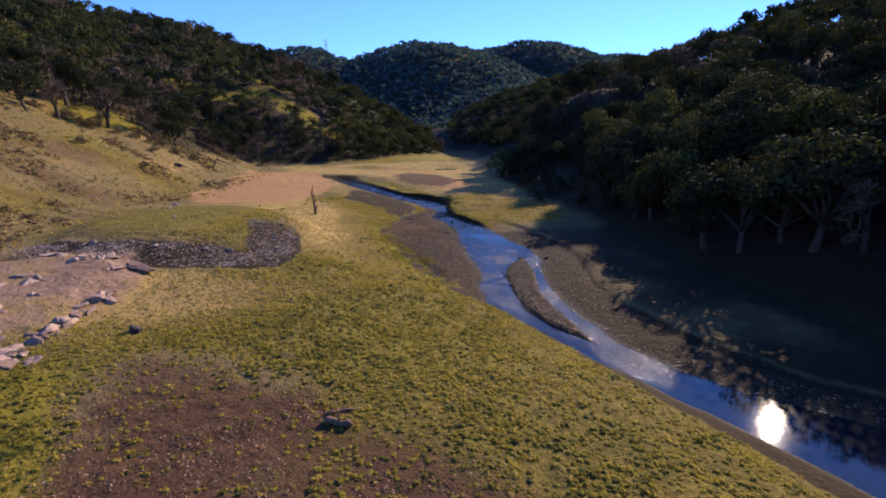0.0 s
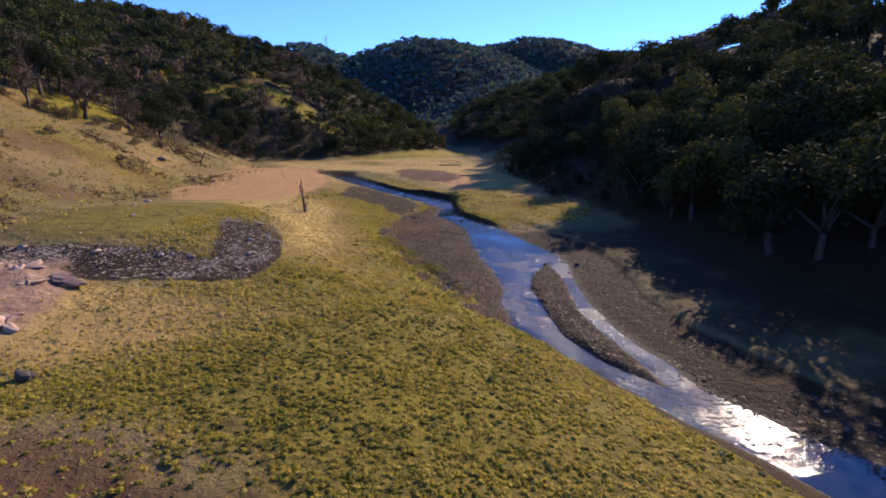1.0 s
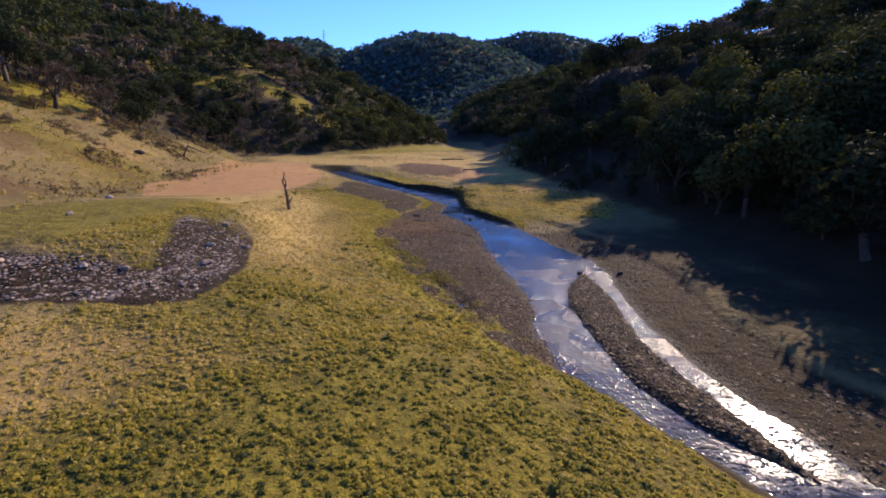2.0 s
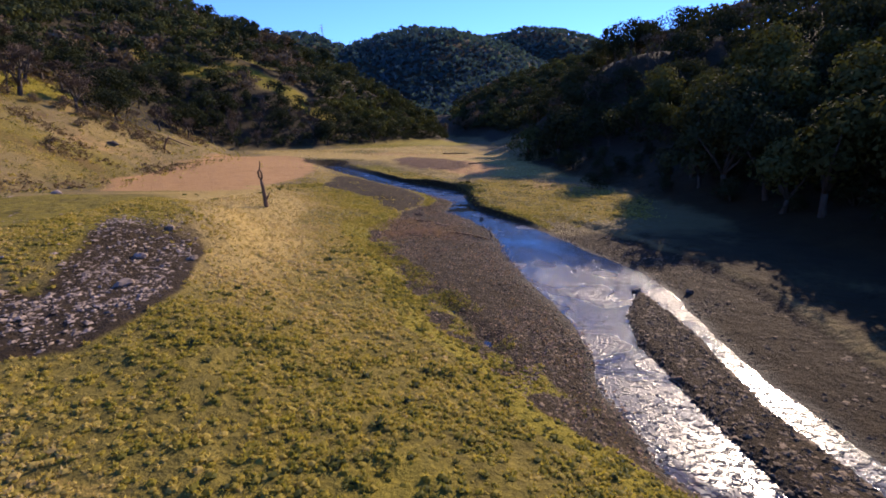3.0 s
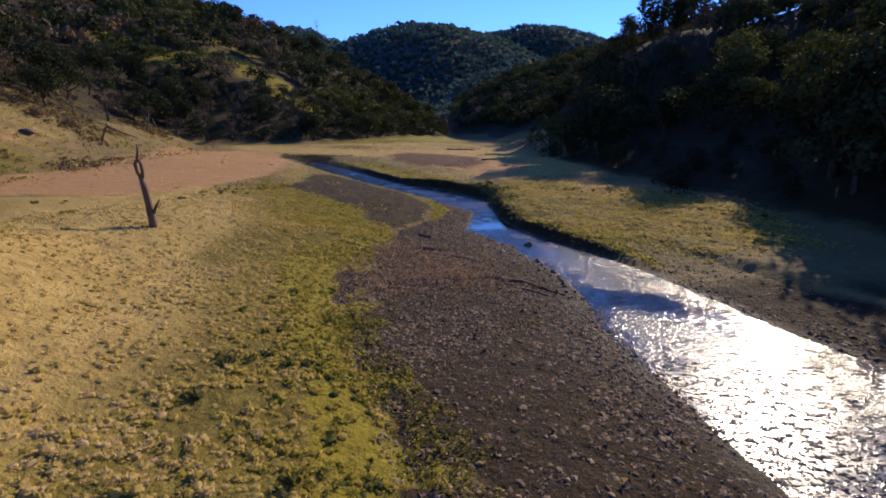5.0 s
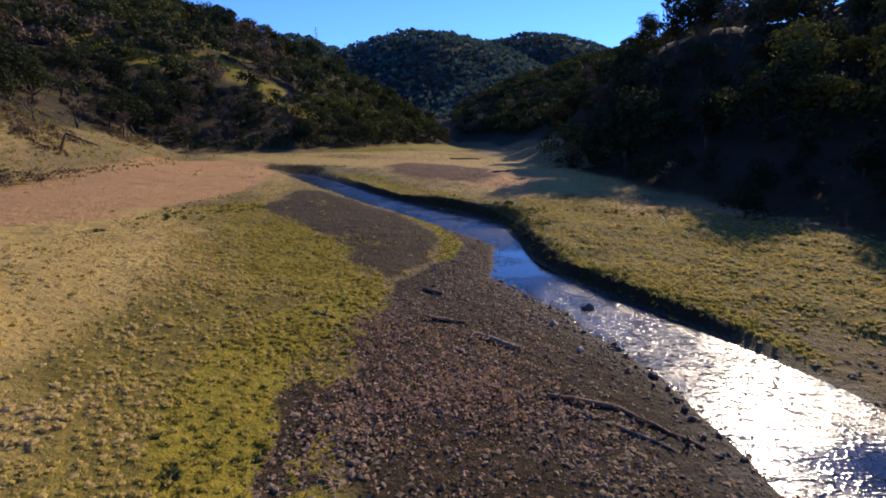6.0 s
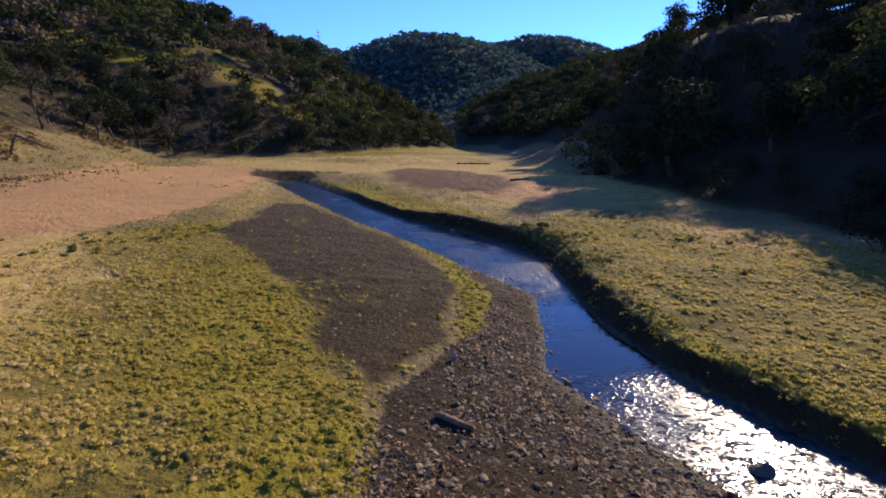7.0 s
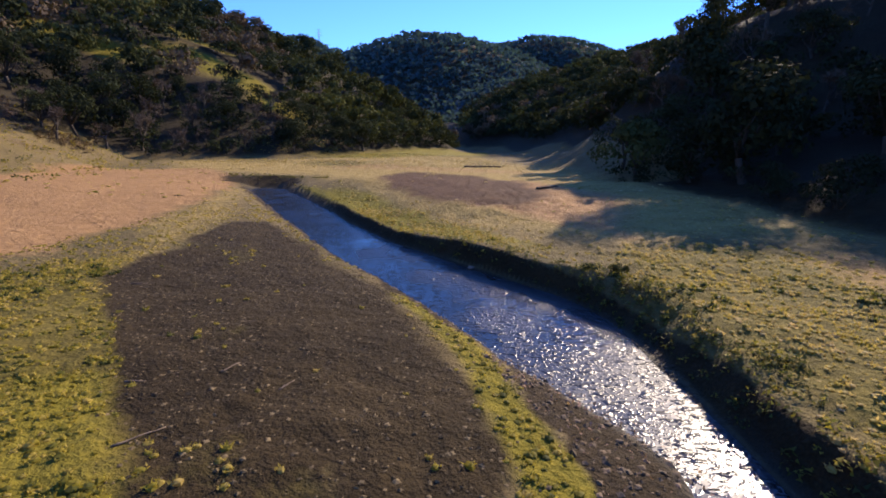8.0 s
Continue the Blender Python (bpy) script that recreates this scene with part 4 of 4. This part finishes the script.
# ---- shrubs and the old trees of the spur ----
def shrub_thing(seed, h, w, mat, label):
    V, F, c, rad = crown(seed, h, w, 1100, 0.075, 9, 0.8, 0.1)
    t = new("shrub")
    part("stems", tube_mesh("stems", [tube([(0, 0, -0.3), q * 0.5, q], [0.05, 0.035, 0.012], 5, seed) for q in c[:5]], BARK), t)
    part("foliage", bulk("foliage", V, F, [mat], {"tint": np.full(len(V), 0.4)}), t)
    return tagged(t, label, "shrub")


def place_all(src, spots, lo, hi, seed, group=""):
    r = np.random.default_rng(seed)
    for n, (x, y) in enumerate(spots):
        m = pose(x, y, at_ground(x, y, -0.05), 0, 0, r.uniform(0, 360))
        ob = copy_thing(src, m) if n else src
        ob.matrix_basis = m
        s = r.uniform(lo, hi)
        ob.scale = (s, s, s * r.uniform(0.8, 1.1))
        tagged(ob, group=group)


place_all(shrub_thing(81, 1.8, 2.6, OAK, "dark green shrub at the foot of the wooded slope"),
          [(19.6, 87.7), (22.4, 86.6), (21.0, 83.0), (13.9, 79.3), (16.4, 97), (16.4, 104), (20.5, 75), (23, 66), (14, 112), (25, 52), (24, 60), (18.6, 92), (22, 79), (17.4, 86), (20.2, 95), (15.6, 101), (23.4, 82), (24.5, 76), (25, 70), (26, 64), (19, 99), (24, 89), (12.2, 117), (17, 109), (26.5, 57)], 0.8, 1.4, 5, "shrubs in the shade")
place_all(shrub_thing(82, 0.9, 1.5, OLIVE, "low olive-green bush on the creek bank"), [(-1.5, 86.1), (-0.7, 85.2)], 0.3, 0.42, 6, "bushes on the bank")
place_all(shrub_thing(83, 1.6, 2.6, BROWN, "brown leafless shrub on the dry slope"),
          [(-71, 107), (-73, 104), (-68, 108), (-66, 104), (-64.5, 110), (-76, 100), (-80, 98), (-62, 113), (-84, 96), (-79, 108), (-39, 37), (-41.5, 38), (-58, 88), (-66, 84)], 0.7, 1.3, 7, "brown shrubs")
for n, (x, y, s) in enumerate([(-76, 104.5, 1.55), (-84.5, 105, 1.7), (-71.5, 111, 1.25), (-92, 107, 1.8), (-98, 98, 1.7), (-88, 114, 1.6), (-81, 112, 1.3), (-104, 104, 1.8), (-110, 92, 1.7)]):
    ob = copy_thing(bares[n % 2], pose(x, y, at_ground(x, y, -0.3), 0, 0, 70 * n))
    ob.scale = (s * 1.2, s * 1.2, s)
    tagged(ob, "large leafless brown tree on the crest of a spur", "tree", "bare trees on the spur")


# ---- pylons on the far ridge ----
def pylon(x, y, h):
    t = new("power_pylon")
    t.location = (x, y, at_ground(x, y))
    steel = STEEL
    for sx in (-1, 1):
        for sy in (-1, 1):
            part("leg", tube_mesh("leg", [tube([(2.2 * sx, 2.2 * sy, -1), (0.7 * sx, 0.7 * sy, h * 0.7), (0.25 * sx, 0.25 * sy, h)], [0.16, 0.13, 0.1], 5)], steel), t)
    for k, z in enumerate((0.72, 0.84, 0.96)):
        w = (4.5, 3.8, 3.0)[k]
        part("crossarm", tube_mesh("crossarm", [tube([(-w, 0, h * z), (0, 0, h * z + 0.7), (w, 0, h * z)], [0.12, 0.2, 0.12], 5)], steel), t)
    for z in (0.2, 0.4, 0.6):
        q = 2.2 - 1.5 * z / 0.7
        part("brace", tube_mesh("brace", [tube([(-q, -q, h * z), (q, -q, h * (z + 0.15))], [0.09, 0.09], 4), tube([(q, q, h * z), (-q, q, h * (z + 0.15))], [0.09, 0.09], 4)], steel), t)
    return tagged(t, "grey lattice steel power pylon on a wooded ridge", "pylon", "pylons")


pylon(-178, 700, 26)
pylon(2.7, 800, 27)

# ---- ground cover: tufts and stones ----
def scatter(n, x0, x1, y0, y1, weight, seed):
    """Random places, kept with the chance that weight() gives."""
    r = np.random.default_rng(seed)
    x, y = r.uniform(x0, x1, n), r.uniform(y0, y1, n)
    keep = r.random(n) < weight(x, y)
    return x[keep], y[keep]


def clumps(name, x, y, leaves, size, tall, tint, label, mat=GRASS, seed=0, leaf=0.14):
    """Low leafy clumps, all in one mesh: each a flattened heap of small blades."""
    r = np.random.default_rng(seed)
    n = len(x)
    z = height(x, y)
    s = size * r.uniform(0.5, 1.35, n)
    a, d = r.uniform(0, 6.283, (n, leaves)), r.uniform(0, 1, (n, leaves)) ** 0.6
    up = tall * s[:, None] * (1 - d ** 2) * r.uniform(0.4, 1.2, (n, leaves))
    P = np.stack([x[:, None] + s[:, None] * 0.5 * d * np.cos(a), y[:, None] + s[:, None] * 0.5 * d * np.sin(a), z[:, None] + up], 2)
    out = np.stack([np.cos(a) * d, np.sin(a) * d, 1.1 + 0 * a], 2) + r.normal(0, 0.5, (n, leaves, 3))
    out /= np.linalg.norm(out, axis=2, keepdims=True)
    u = np.cross(out, r.normal(size=(n, leaves, 3)))
    u /= np.linalg.norm(u, axis=2, keepdims=True)
    w = np.cross(out, u)
    q = (s[:, None] * leaf * r.uniform(0.7, 1.4, (n, leaves)))[..., None]
    V = np.stack([P - w * q * 0.7, P + w * q * 0.7, P + u * q * 2.0], 2).reshape(-1, 3)
    V[:, 2] = np.maximum(V[:, 2], np.repeat(z - 0.03, leaves * 3))
    T = np.repeat(np.clip(tint + r.normal(0, 0.10, n), 0, 1), leaves * 3)
    ob = new(name, bulk(name, V, np.arange(len(V)).reshape(-1, 3), [mat], {"tint": T}))
    return tagged(ob, label, "grass", kind="stuff")


def tufts(name, x, y, leaves, size, tall, tint, label, seed=0, leaf=0.1):
    """Cushions of turf, all in one mesh: each a low uneven dome with blades standing out of it."""
    r = np.random.default_rng(seed)
    n, k = len(x), 6
    z = height(x, y)
    s = size * r.uniform(0.55, 1.4, n)
    h = tall * s * r.uniform(0.6, 1.4, n)
    turn = r.uniform(0, 6.283, n)
    w = turn[:, None] + np.arange(k)[None] * 6.283 / k
    rings = []
    for out, up in ((0.5, -0.15), (0.38, 0.45)):
        q = s[:, None] * out * r.uniform(0.75, 1.25, (n, k))
        rings.append(np.stack([x[:, None] + q * np.cos(w), y[:, None] + q * np.sin(w), z[:, None] + h[:, None] * up * r.uniform(0.8, 1.2, (n, k))], 2))
    top = np.stack([x + 0.08 * s * r.normal(size=n), y + 0.08 * s * r.normal(size=n), z + 0.75 * h], 1)[:, None]
    D = np.concatenate([rings[0], rings[1], top], 1)
    face = [(a, (a + 1) % k, k + a) for a in range(k)] + [((a + 1) % k, k + (a + 1) % k, k + a) for a in range(k)] + [(k + a, k + (a + 1) % k, 2 * k) for a in range(k)]
    F = (np.array(face)[None] + (np.arange(n) * (2 * k + 1))[:, None, None]).reshape(-1, 3)
    a, d = r.uniform(0, 6.283, (n, leaves)), r.uniform(0, 1, (n, leaves)) ** 0.6
    up = h[:, None] * (1 - 0.75 * d ** 2) * r.uniform(0.85, 1.15, (n, leaves))
    P = np.stack([x[:, None] + s[:, None] * 0.55 * d * np.cos(a), y[:, None] + s[:, None] * 0.55 * d * np.sin(a), z[:, None] + 0.6 * up], 2)
    out = np.stack([np.cos(a) * d, np.sin(a) * d, 0.8 + 0 * a], 2) + r.normal(0, 0.4, (n, leaves, 3))
    out /= np.linalg.norm(out, axis=2, keepdims=True)
    u = np.cross(out, r.normal(size=(n, leaves, 3)))
    u /= np.linalg.norm(u, axis=2, keepdims=True)
    q = (s[:, None] * leaf * r.uniform(0.7, 1.4, (n, leaves)))[..., None]
    B = np.stack([P - u * q * 0.55, P + u * q * 0.55, P + out * q * 1.9], 2).reshape(-1, 3)
    V = np.concatenate([D.reshape(-1, 3), B])
    F = np.concatenate([F, np.arange(len(B)).reshape(-1, 3) + n * (2 * k + 1)])
    T = np.clip(tint + r.normal(0, 0.09, n), 0, 1)
    T = np.concatenate([np.repeat(T - 0.04, 2 * k + 1), np.repeat(T, leaves * 3)])
    ob = new(name, bulk(name, V, F, [GRASS], {"tint": T}))
    return tagged(ob, label, "grass", kind="stuff")


def mk(x, y):
    return marks(x, y, 0 * x + 1)


def turf_weight(x, y):
    m = mk(x, y)
    w = np.clip(0.95 * m["green"] + 0.9 * m["lush"] + 0.16 * m["dry"] + 0.3 * (x < on(TURF_Y, TURF_X, y)), 0, 1) * (1 - np.clip(1.35 * m["gravel"], 0, 1)) * (1 - 0.45 * m["dry"] * (1 - 0.6 * np.clip(m["green"], 0, 1))) * (1 - 0.75 * m["red"]) * (1 - 0.95 * m["brown"]) * (1 - 0.98 * np.clip(1.4 * m["mud"], 0, 1)) * (1 - 0.9 * m["rock"])
    return w * (0.35 + 0.65 * sstep(-0.12, 0.12, fbm(x, y, 1.6, 2, 101)))


def turf_tint(x, y):
    m = mk(x, y)
    t = 0.43 - 0.10 * sstep(42, 28, y) + 0.22 * fbm(x, y, 5, 3, 103) + 0.22 * fbm(x, y, 1.2, 2, 104)
    return np.clip(t + 0.30 * m["dry"] - 0.12 * m["lush"] + 0.12 * (x > on(FAR_Y, FAR_X, y)), 0.12, 0.95)


def weed_drift(x, y):
    """Drifts of darker, taller weeds in the turf."""
    patch = 0.5 * np.exp(-(((x + 23.5) / 2.5) ** 2 + ((y - 79.5) / 3) ** 2))
    return turf_weight(x, y) * sstep(0.13, 0.24, fbm(x, y, 4.5, 3, 115)) * sstep(100, 80, y) + patch


TURF = "low yellow-green weeds and grass tufts on the lake bed"
tx, ty = scatter(66000, -24, 20, 10, 50, turf_weight, 205)
tufts("grass_tufts", tx, ty, 8, 0.19, 0.36, turf_tint(tx, ty), TURF, 11, 0.18)
tx, ty = scatter(54000, -24, 20, 50, 76, turf_weight, 201)
tufts("grass_tufts", tx, ty, 7, 0.16, 0.36, turf_tint(tx, ty), TURF, 1, 0.18)
tx, ty = scatter(40000, -26, 18, 76, 104, turf_weight, 203)
tufts("grass_tufts", tx, ty, 6, 0.16, 0.34, turf_tint(tx, ty), TURF, 7, 0.19)
tx, ty = scatter(20000, -55, 30, 104, 190, turf_weight, 202)
tufts("grass_tufts", tx, ty, 4, 0.34, 0.22, turf_tint(tx, ty), TURF, 2)
tx, ty = scatter(9000, -28, 18, 12, 100, weed_drift, 206)
tufts("dark_weeds", tx, ty, 16, 0.25, 0.4, np.full(len(tx), 0.09), "dark green leafy weeds standing in drifts in the turf", 12, 0.2)


def pebble(seed):
    """A worn stone of twenty faces."""
    r = np.random.default_rng(seed)
    g = (1 + 5 ** 0.5) / 2
    V = np.array([(-1, g, 0), (1, g, 0), (-1, -g, 0), (1, -g, 0), (0, -1, g), (0, 1, g), (0, -1, -g), (0, 1, -g), (g, 0, -1), (g, 0, 1), (-g, 0, -1), (-g, 0, 1)], float)
    V /= np.linalg.norm(V[0])
    V = V * r.uniform(0.75, 1.15, (12, 1)) * np.array([1, r.uniform(0.6, 0.95), r.uniform(0.4, 0.7)])
    F = np.array([(0, 11, 5), (0, 5, 1), (0, 1, 7), (0, 7, 10), (0, 10, 11), (1, 5, 9), (5, 11, 4), (11, 10, 2), (10, 7, 6), (7, 1, 8),
                  (3, 9, 4), (3, 4, 2), (3, 2, 6), (3, 6, 8), (3, 8, 9), (4, 9, 5), (2, 4, 11), (6, 2, 10), (8, 6, 7), (9, 8, 1)])
    return V, F


def chip(seed):
    """A small stone of eight faces."""
    r = np.random.default_rng(seed)
    V = np.array([(1, 0, 0), (-1, 0, 0), (0, 1, 0), (0, -1, 0), (0, 0, 0.7), (0, 0, -0.7)]) * r.uniform(0.6, 1.2, (6, 1)) + r.normal(0, 0.15, (6, 3))
    F = np.array([(0, 2, 4), (2, 1, 4), (1, 3, 4), (3, 0, 4), (2, 0, 5), (1, 2, 5), (3, 1, 5), (0, 3, 5)])
    return V, F


PEBBLES = [pebble(s) for s in range(8)]
CHIPS = [chip(s) for s in range(8)]


def shingle(name, x, y, lo, hi, mat, label, seed=0, stock=PEBBLES, flat=0.6):
    """Loose stones, all in one mesh."""
    r = np.random.default_rng(seed)
    z = height(x, y)
    V, F = [], []
    o = 0
    for px, py, pz in zip(x, y, z):
        v, f = stock[int(r.integers(8))]
        s, a = lo + (hi - lo) * r.random() ** 3, r.uniform(0, 6.283)
        c, q = math.cos(a) * s, math.sin(a) * s
        V.append(np.stack([v[:, 0] * c - v[:, 1] * q + px, v[:, 0] * q + v[:, 1] * c + py, v[:, 2] * s * flat + pz + 0.1 * s], 1))
        F.append(f + o)
        o += len(v)
    ob = new(name, bulk(name, np.concatenate(V), np.concatenate(F), [mat]))
    return tagged(ob, label, "stones", kind="stuff")


def bar_weight(x, y):
    g, l = on(TURF_Y, TURF_X, y), on(BANK_Y, BANK_X, y)
    return ((x > g - 0.3) & (x < l + 0.5) & (y < 80)) * (0.3 + 0.7 * sstep(-0.1, 0.15, fbm(x, y, 2.5, 2, 111)))


def spit_weight(x, y):
    return (np.minimum(x - np.interp(y, BAR_Y, BAR_W), np.interp(y, BAR_Y, BAR_E) - x) > -0.3) * 1.0


def shore_weight(x, y):
    b = x - on(FAR_Y, FAR_X, y)
    return ((b > -0.2) & (b < 5)) * sstep(64, 58, y) * sstep(5, 2, b)


def skirt_weight(x, y):
    dm = inside(x, y, MOUND) + 0.9 * fbm(x, y, 3, 2, 76)
    return sstep(0.3, 1.3, dm) * (sstep(5.0, 3.8, dm) + 0.03 * sstep(11, 6, dm)) * sstep(50, 44, y) * sstep(-41, -33, x)


px, py = scatter(75000, -10, 3.5, 31, 80, bar_weight, 211)
shingle("river_gravel", px, py, 0.022, 0.10, COBBLE, "grey-brown river gravel and cobbles on the bar", 1, CHIPS)
px, py = scatter(7000, -10, 3.5, 31, 80, bar_weight, 216)
shingle("river_cobbles", px, py, 0.035, 0.13, COBBLE, "rounded grey-brown cobbles on the gravel bar", 6)
px, py = scatter(9000, -10, 3.5, 31, 80, lambda x, y: bar_weight(x, y) * sstep(-0.08, 0.12, fbm(x, y, 1.2, 2, 116)), 219)
shingle("gravel_clods", px, py, 0.04, 0.13, CLOD, "dark clods and bark lumps lying on the gravel bar", 9, CHIPS, 0.95)
px, py = scatter(9000, 4, 9.5, 26, 47, spit_weight, 212)
shingle("river_gravel", px, py, 0.03, 0.13, COBBLE, "grey-brown gravel of a low bar in the creek", 2, CHIPS)
px, py = scatter(40000, 2, 24, 12, 64, lambda x, y: shore_weight(x, y) * (0.2 + 0.8 * sstep(-0.1, 0.1, fbm(x, y, 2, 2, 113))), 213)
shingle("river_gravel", px, py, 0.03, 0.13, COBBLE, "grey-brown shingle along the creek", 3, CHIPS)
px, py = scatter(80000, -42, -12, 33, 60, lambda x, y: skirt_weight(x, y) * (0.25 + 0.75 * sstep(-0.12, 0.12, fbm(x, y, 3, 2, 112))), 214)
shingle("slate_rubble", px, py, 0.05, 0.17, SLATE, "dark grey stone rubble round a low grassy rise", 4, CHIPS)
px, py = scatter(30000, -34, -4, 78, 124, lambda x, y: sstep(-1.3, -0.7, x - on(BANK_Y, BANK_X, y)) * sstep(0.3, 0, x - on(BANK_Y, BANK_X, y)) * 0.8, 218)
shingle("river_gravel", px, py, 0.03, 0.12, COBBLE, "pale pebbles along the creek's edge", 8, CHIPS)
px, py = scatter(9000, -17, 6, 9, 21, lambda x, y: 0.5 * mk(x, y)["brown"], 215)
px2, py2 = scatter(24000, -22, -5, 68, 98, lambda x, y: 0.8 * mk(x, y)["mud"], 217)
shingle("mud_clods", px2, py2, 0.02, 0.075, CLOD, "dark brown clods and grit on drying mud", 7, CHIPS)
shingle("small_stones", px, py, 0.02, 0.07, COBBLE, "small pale stones on bare brown soil", 5)


# the larger stones of the bar, one by one
stone_meshes = []
for v, f in PEBBLES:
    stone_meshes.append(bulk("stone", v, f, [COBBLE]))
r = np.random.default_rng(221)
px, py = scatter(900, -9, 1.5, 54, 74, bar_weight, 222)
for qx, qy, qz in list(zip(px, py, height(px, py)))[:280]:
    s = 0.045 + 0.075 * r.random() ** 2.5
    st = new("stone", stone_meshes[int(r.integers(8))])
    st.parent = ground
    st.matrix_basis = Matrix.LocRotScale((qx, qy, qz + 0.15 * s), Euler((0, 0, r.uniform(0, 6.28))), (s, s, 0.6 * s))

px, py = scatter(26000, -10, -2, 56, 66, lambda x, y: bar_weight(x, y) * np.maximum(0.0, sstep(4.2, 0.5, np.hypot((x + 5.8) * 0.8, (y - 60.5) * 0.8))), 223)
qx, qy = scatter(30000, -9, 4, 33, 80, lambda x, y: 0.45 * bar_weight(x, y), 227)
sx2, sy2 = scatter(16000, -17, 6, 8, 21, lambda x, y: 0.6 * mk(x, y)["brown"] * sstep(-0.05, 0.15, fbm(x, y, 2, 2, 114)), 231)
px, py = np.concatenate([px, qx, sx2]), np.concatenate([py, qy, sy2])
clumps("leaf_litter", px, py, 2, 0.28, 0.6, np.full(len(px), 0.9), "pinkish brown dead leaves and bark chips on the gravel", LITTER, 3)


# rough growth along the cut bank, and scrub on the dry spur
def bank_weight(x, y):
    b = x - on(FAR_Y, FAR_X, y)
    return ((b > 0.25) & (b < 1.6)) * sstep(62, 66, y) * sstep(97, 90, y)


px, py = scatter(15000, -20, 6, 62, 112, bank_weight, 224)
clumps("bank_weeds", px, py, 12, 0.28, 0.5, np.clip(0.16 + 0.5 * fbm(px, py, 3, 2, 105), 0, 1), "dark green weeds hanging over the cut creek bank", seed=4)


px, py = scatter(1500, -3.5, 1.8, 78, 89, lambda x, y: (np.abs(x - 1.5 - on(FAR_Y, FAR_X, y)) < 0.8) * sstep(0, 0.15, fbm(x, y, 3, 2, 110) + 0.08), 229)
clumps("bank_scrub", px, py, 18, 0.4, 0.5, np.full(len(px), 0.08), "dark green scrub overhanging the bend of the creek", seed=9, leaf=0.1)
px, py = scatter(1200, -36, -22, 122, 131, lambda x, y: np.exp(-((y + 0.25 * x - 119.2) / 0.6) ** 2), 230)
clumps("bank_scrub", px, py, 12, 0.4, 0.5, np.full(len(px), 0.06), "dark green weeds on the bank at the head of the pool", seed=10, leaf=0.12)

px, py = scatter(9000, -9, 2, 35, 55, lambda x, y: sstep(1.3, 0.3, np.abs(x - 0.2 - on(SEEP_Y, SEEP_X, y))) * sstep(0, 0.2, fbm(x, y, 2.2, 2, 109)), 228)
clumps("seep_weeds", px, py, 12, 0.3, 0.5, np.full(len(px), 0.2), "green weeds along a wet seep in the gravel", seed=8, leaf=0.11)


def spur_weight(x, y):
    d = inside(x, y, HILL_L)
    return sstep(-6, 4, d) * (x > -100) * sstep(0.02, 0.2, fbm(x, y, 8, 3, 106))


px, py = scatter(30000, -105, -28, 20, 150, spur_weight, 225)
clumps("dry_scrub", px, py, 14, 0.85, 0.4, np.clip(0.5 + 0.8 * fbm(px, py, 9, 2, 107), 0, 1), "brown dry scrub and grass tussocks on the slope", SCRUB, 5)
px, py = scatter(14000, -105, -30, 15, 150, lambda x, y: sstep(-10, 4, inside(x, y, HILL_L)) * 0.8, 226)
clumps("dry_grass", px, py, 8, 0.7, 0.4, np.clip(0.28 + 0.8 * fbm(px, py, 7, 2, 108), 0, 1), "straw-coloured dry grass tussocks on the slope", GRASS, 6)
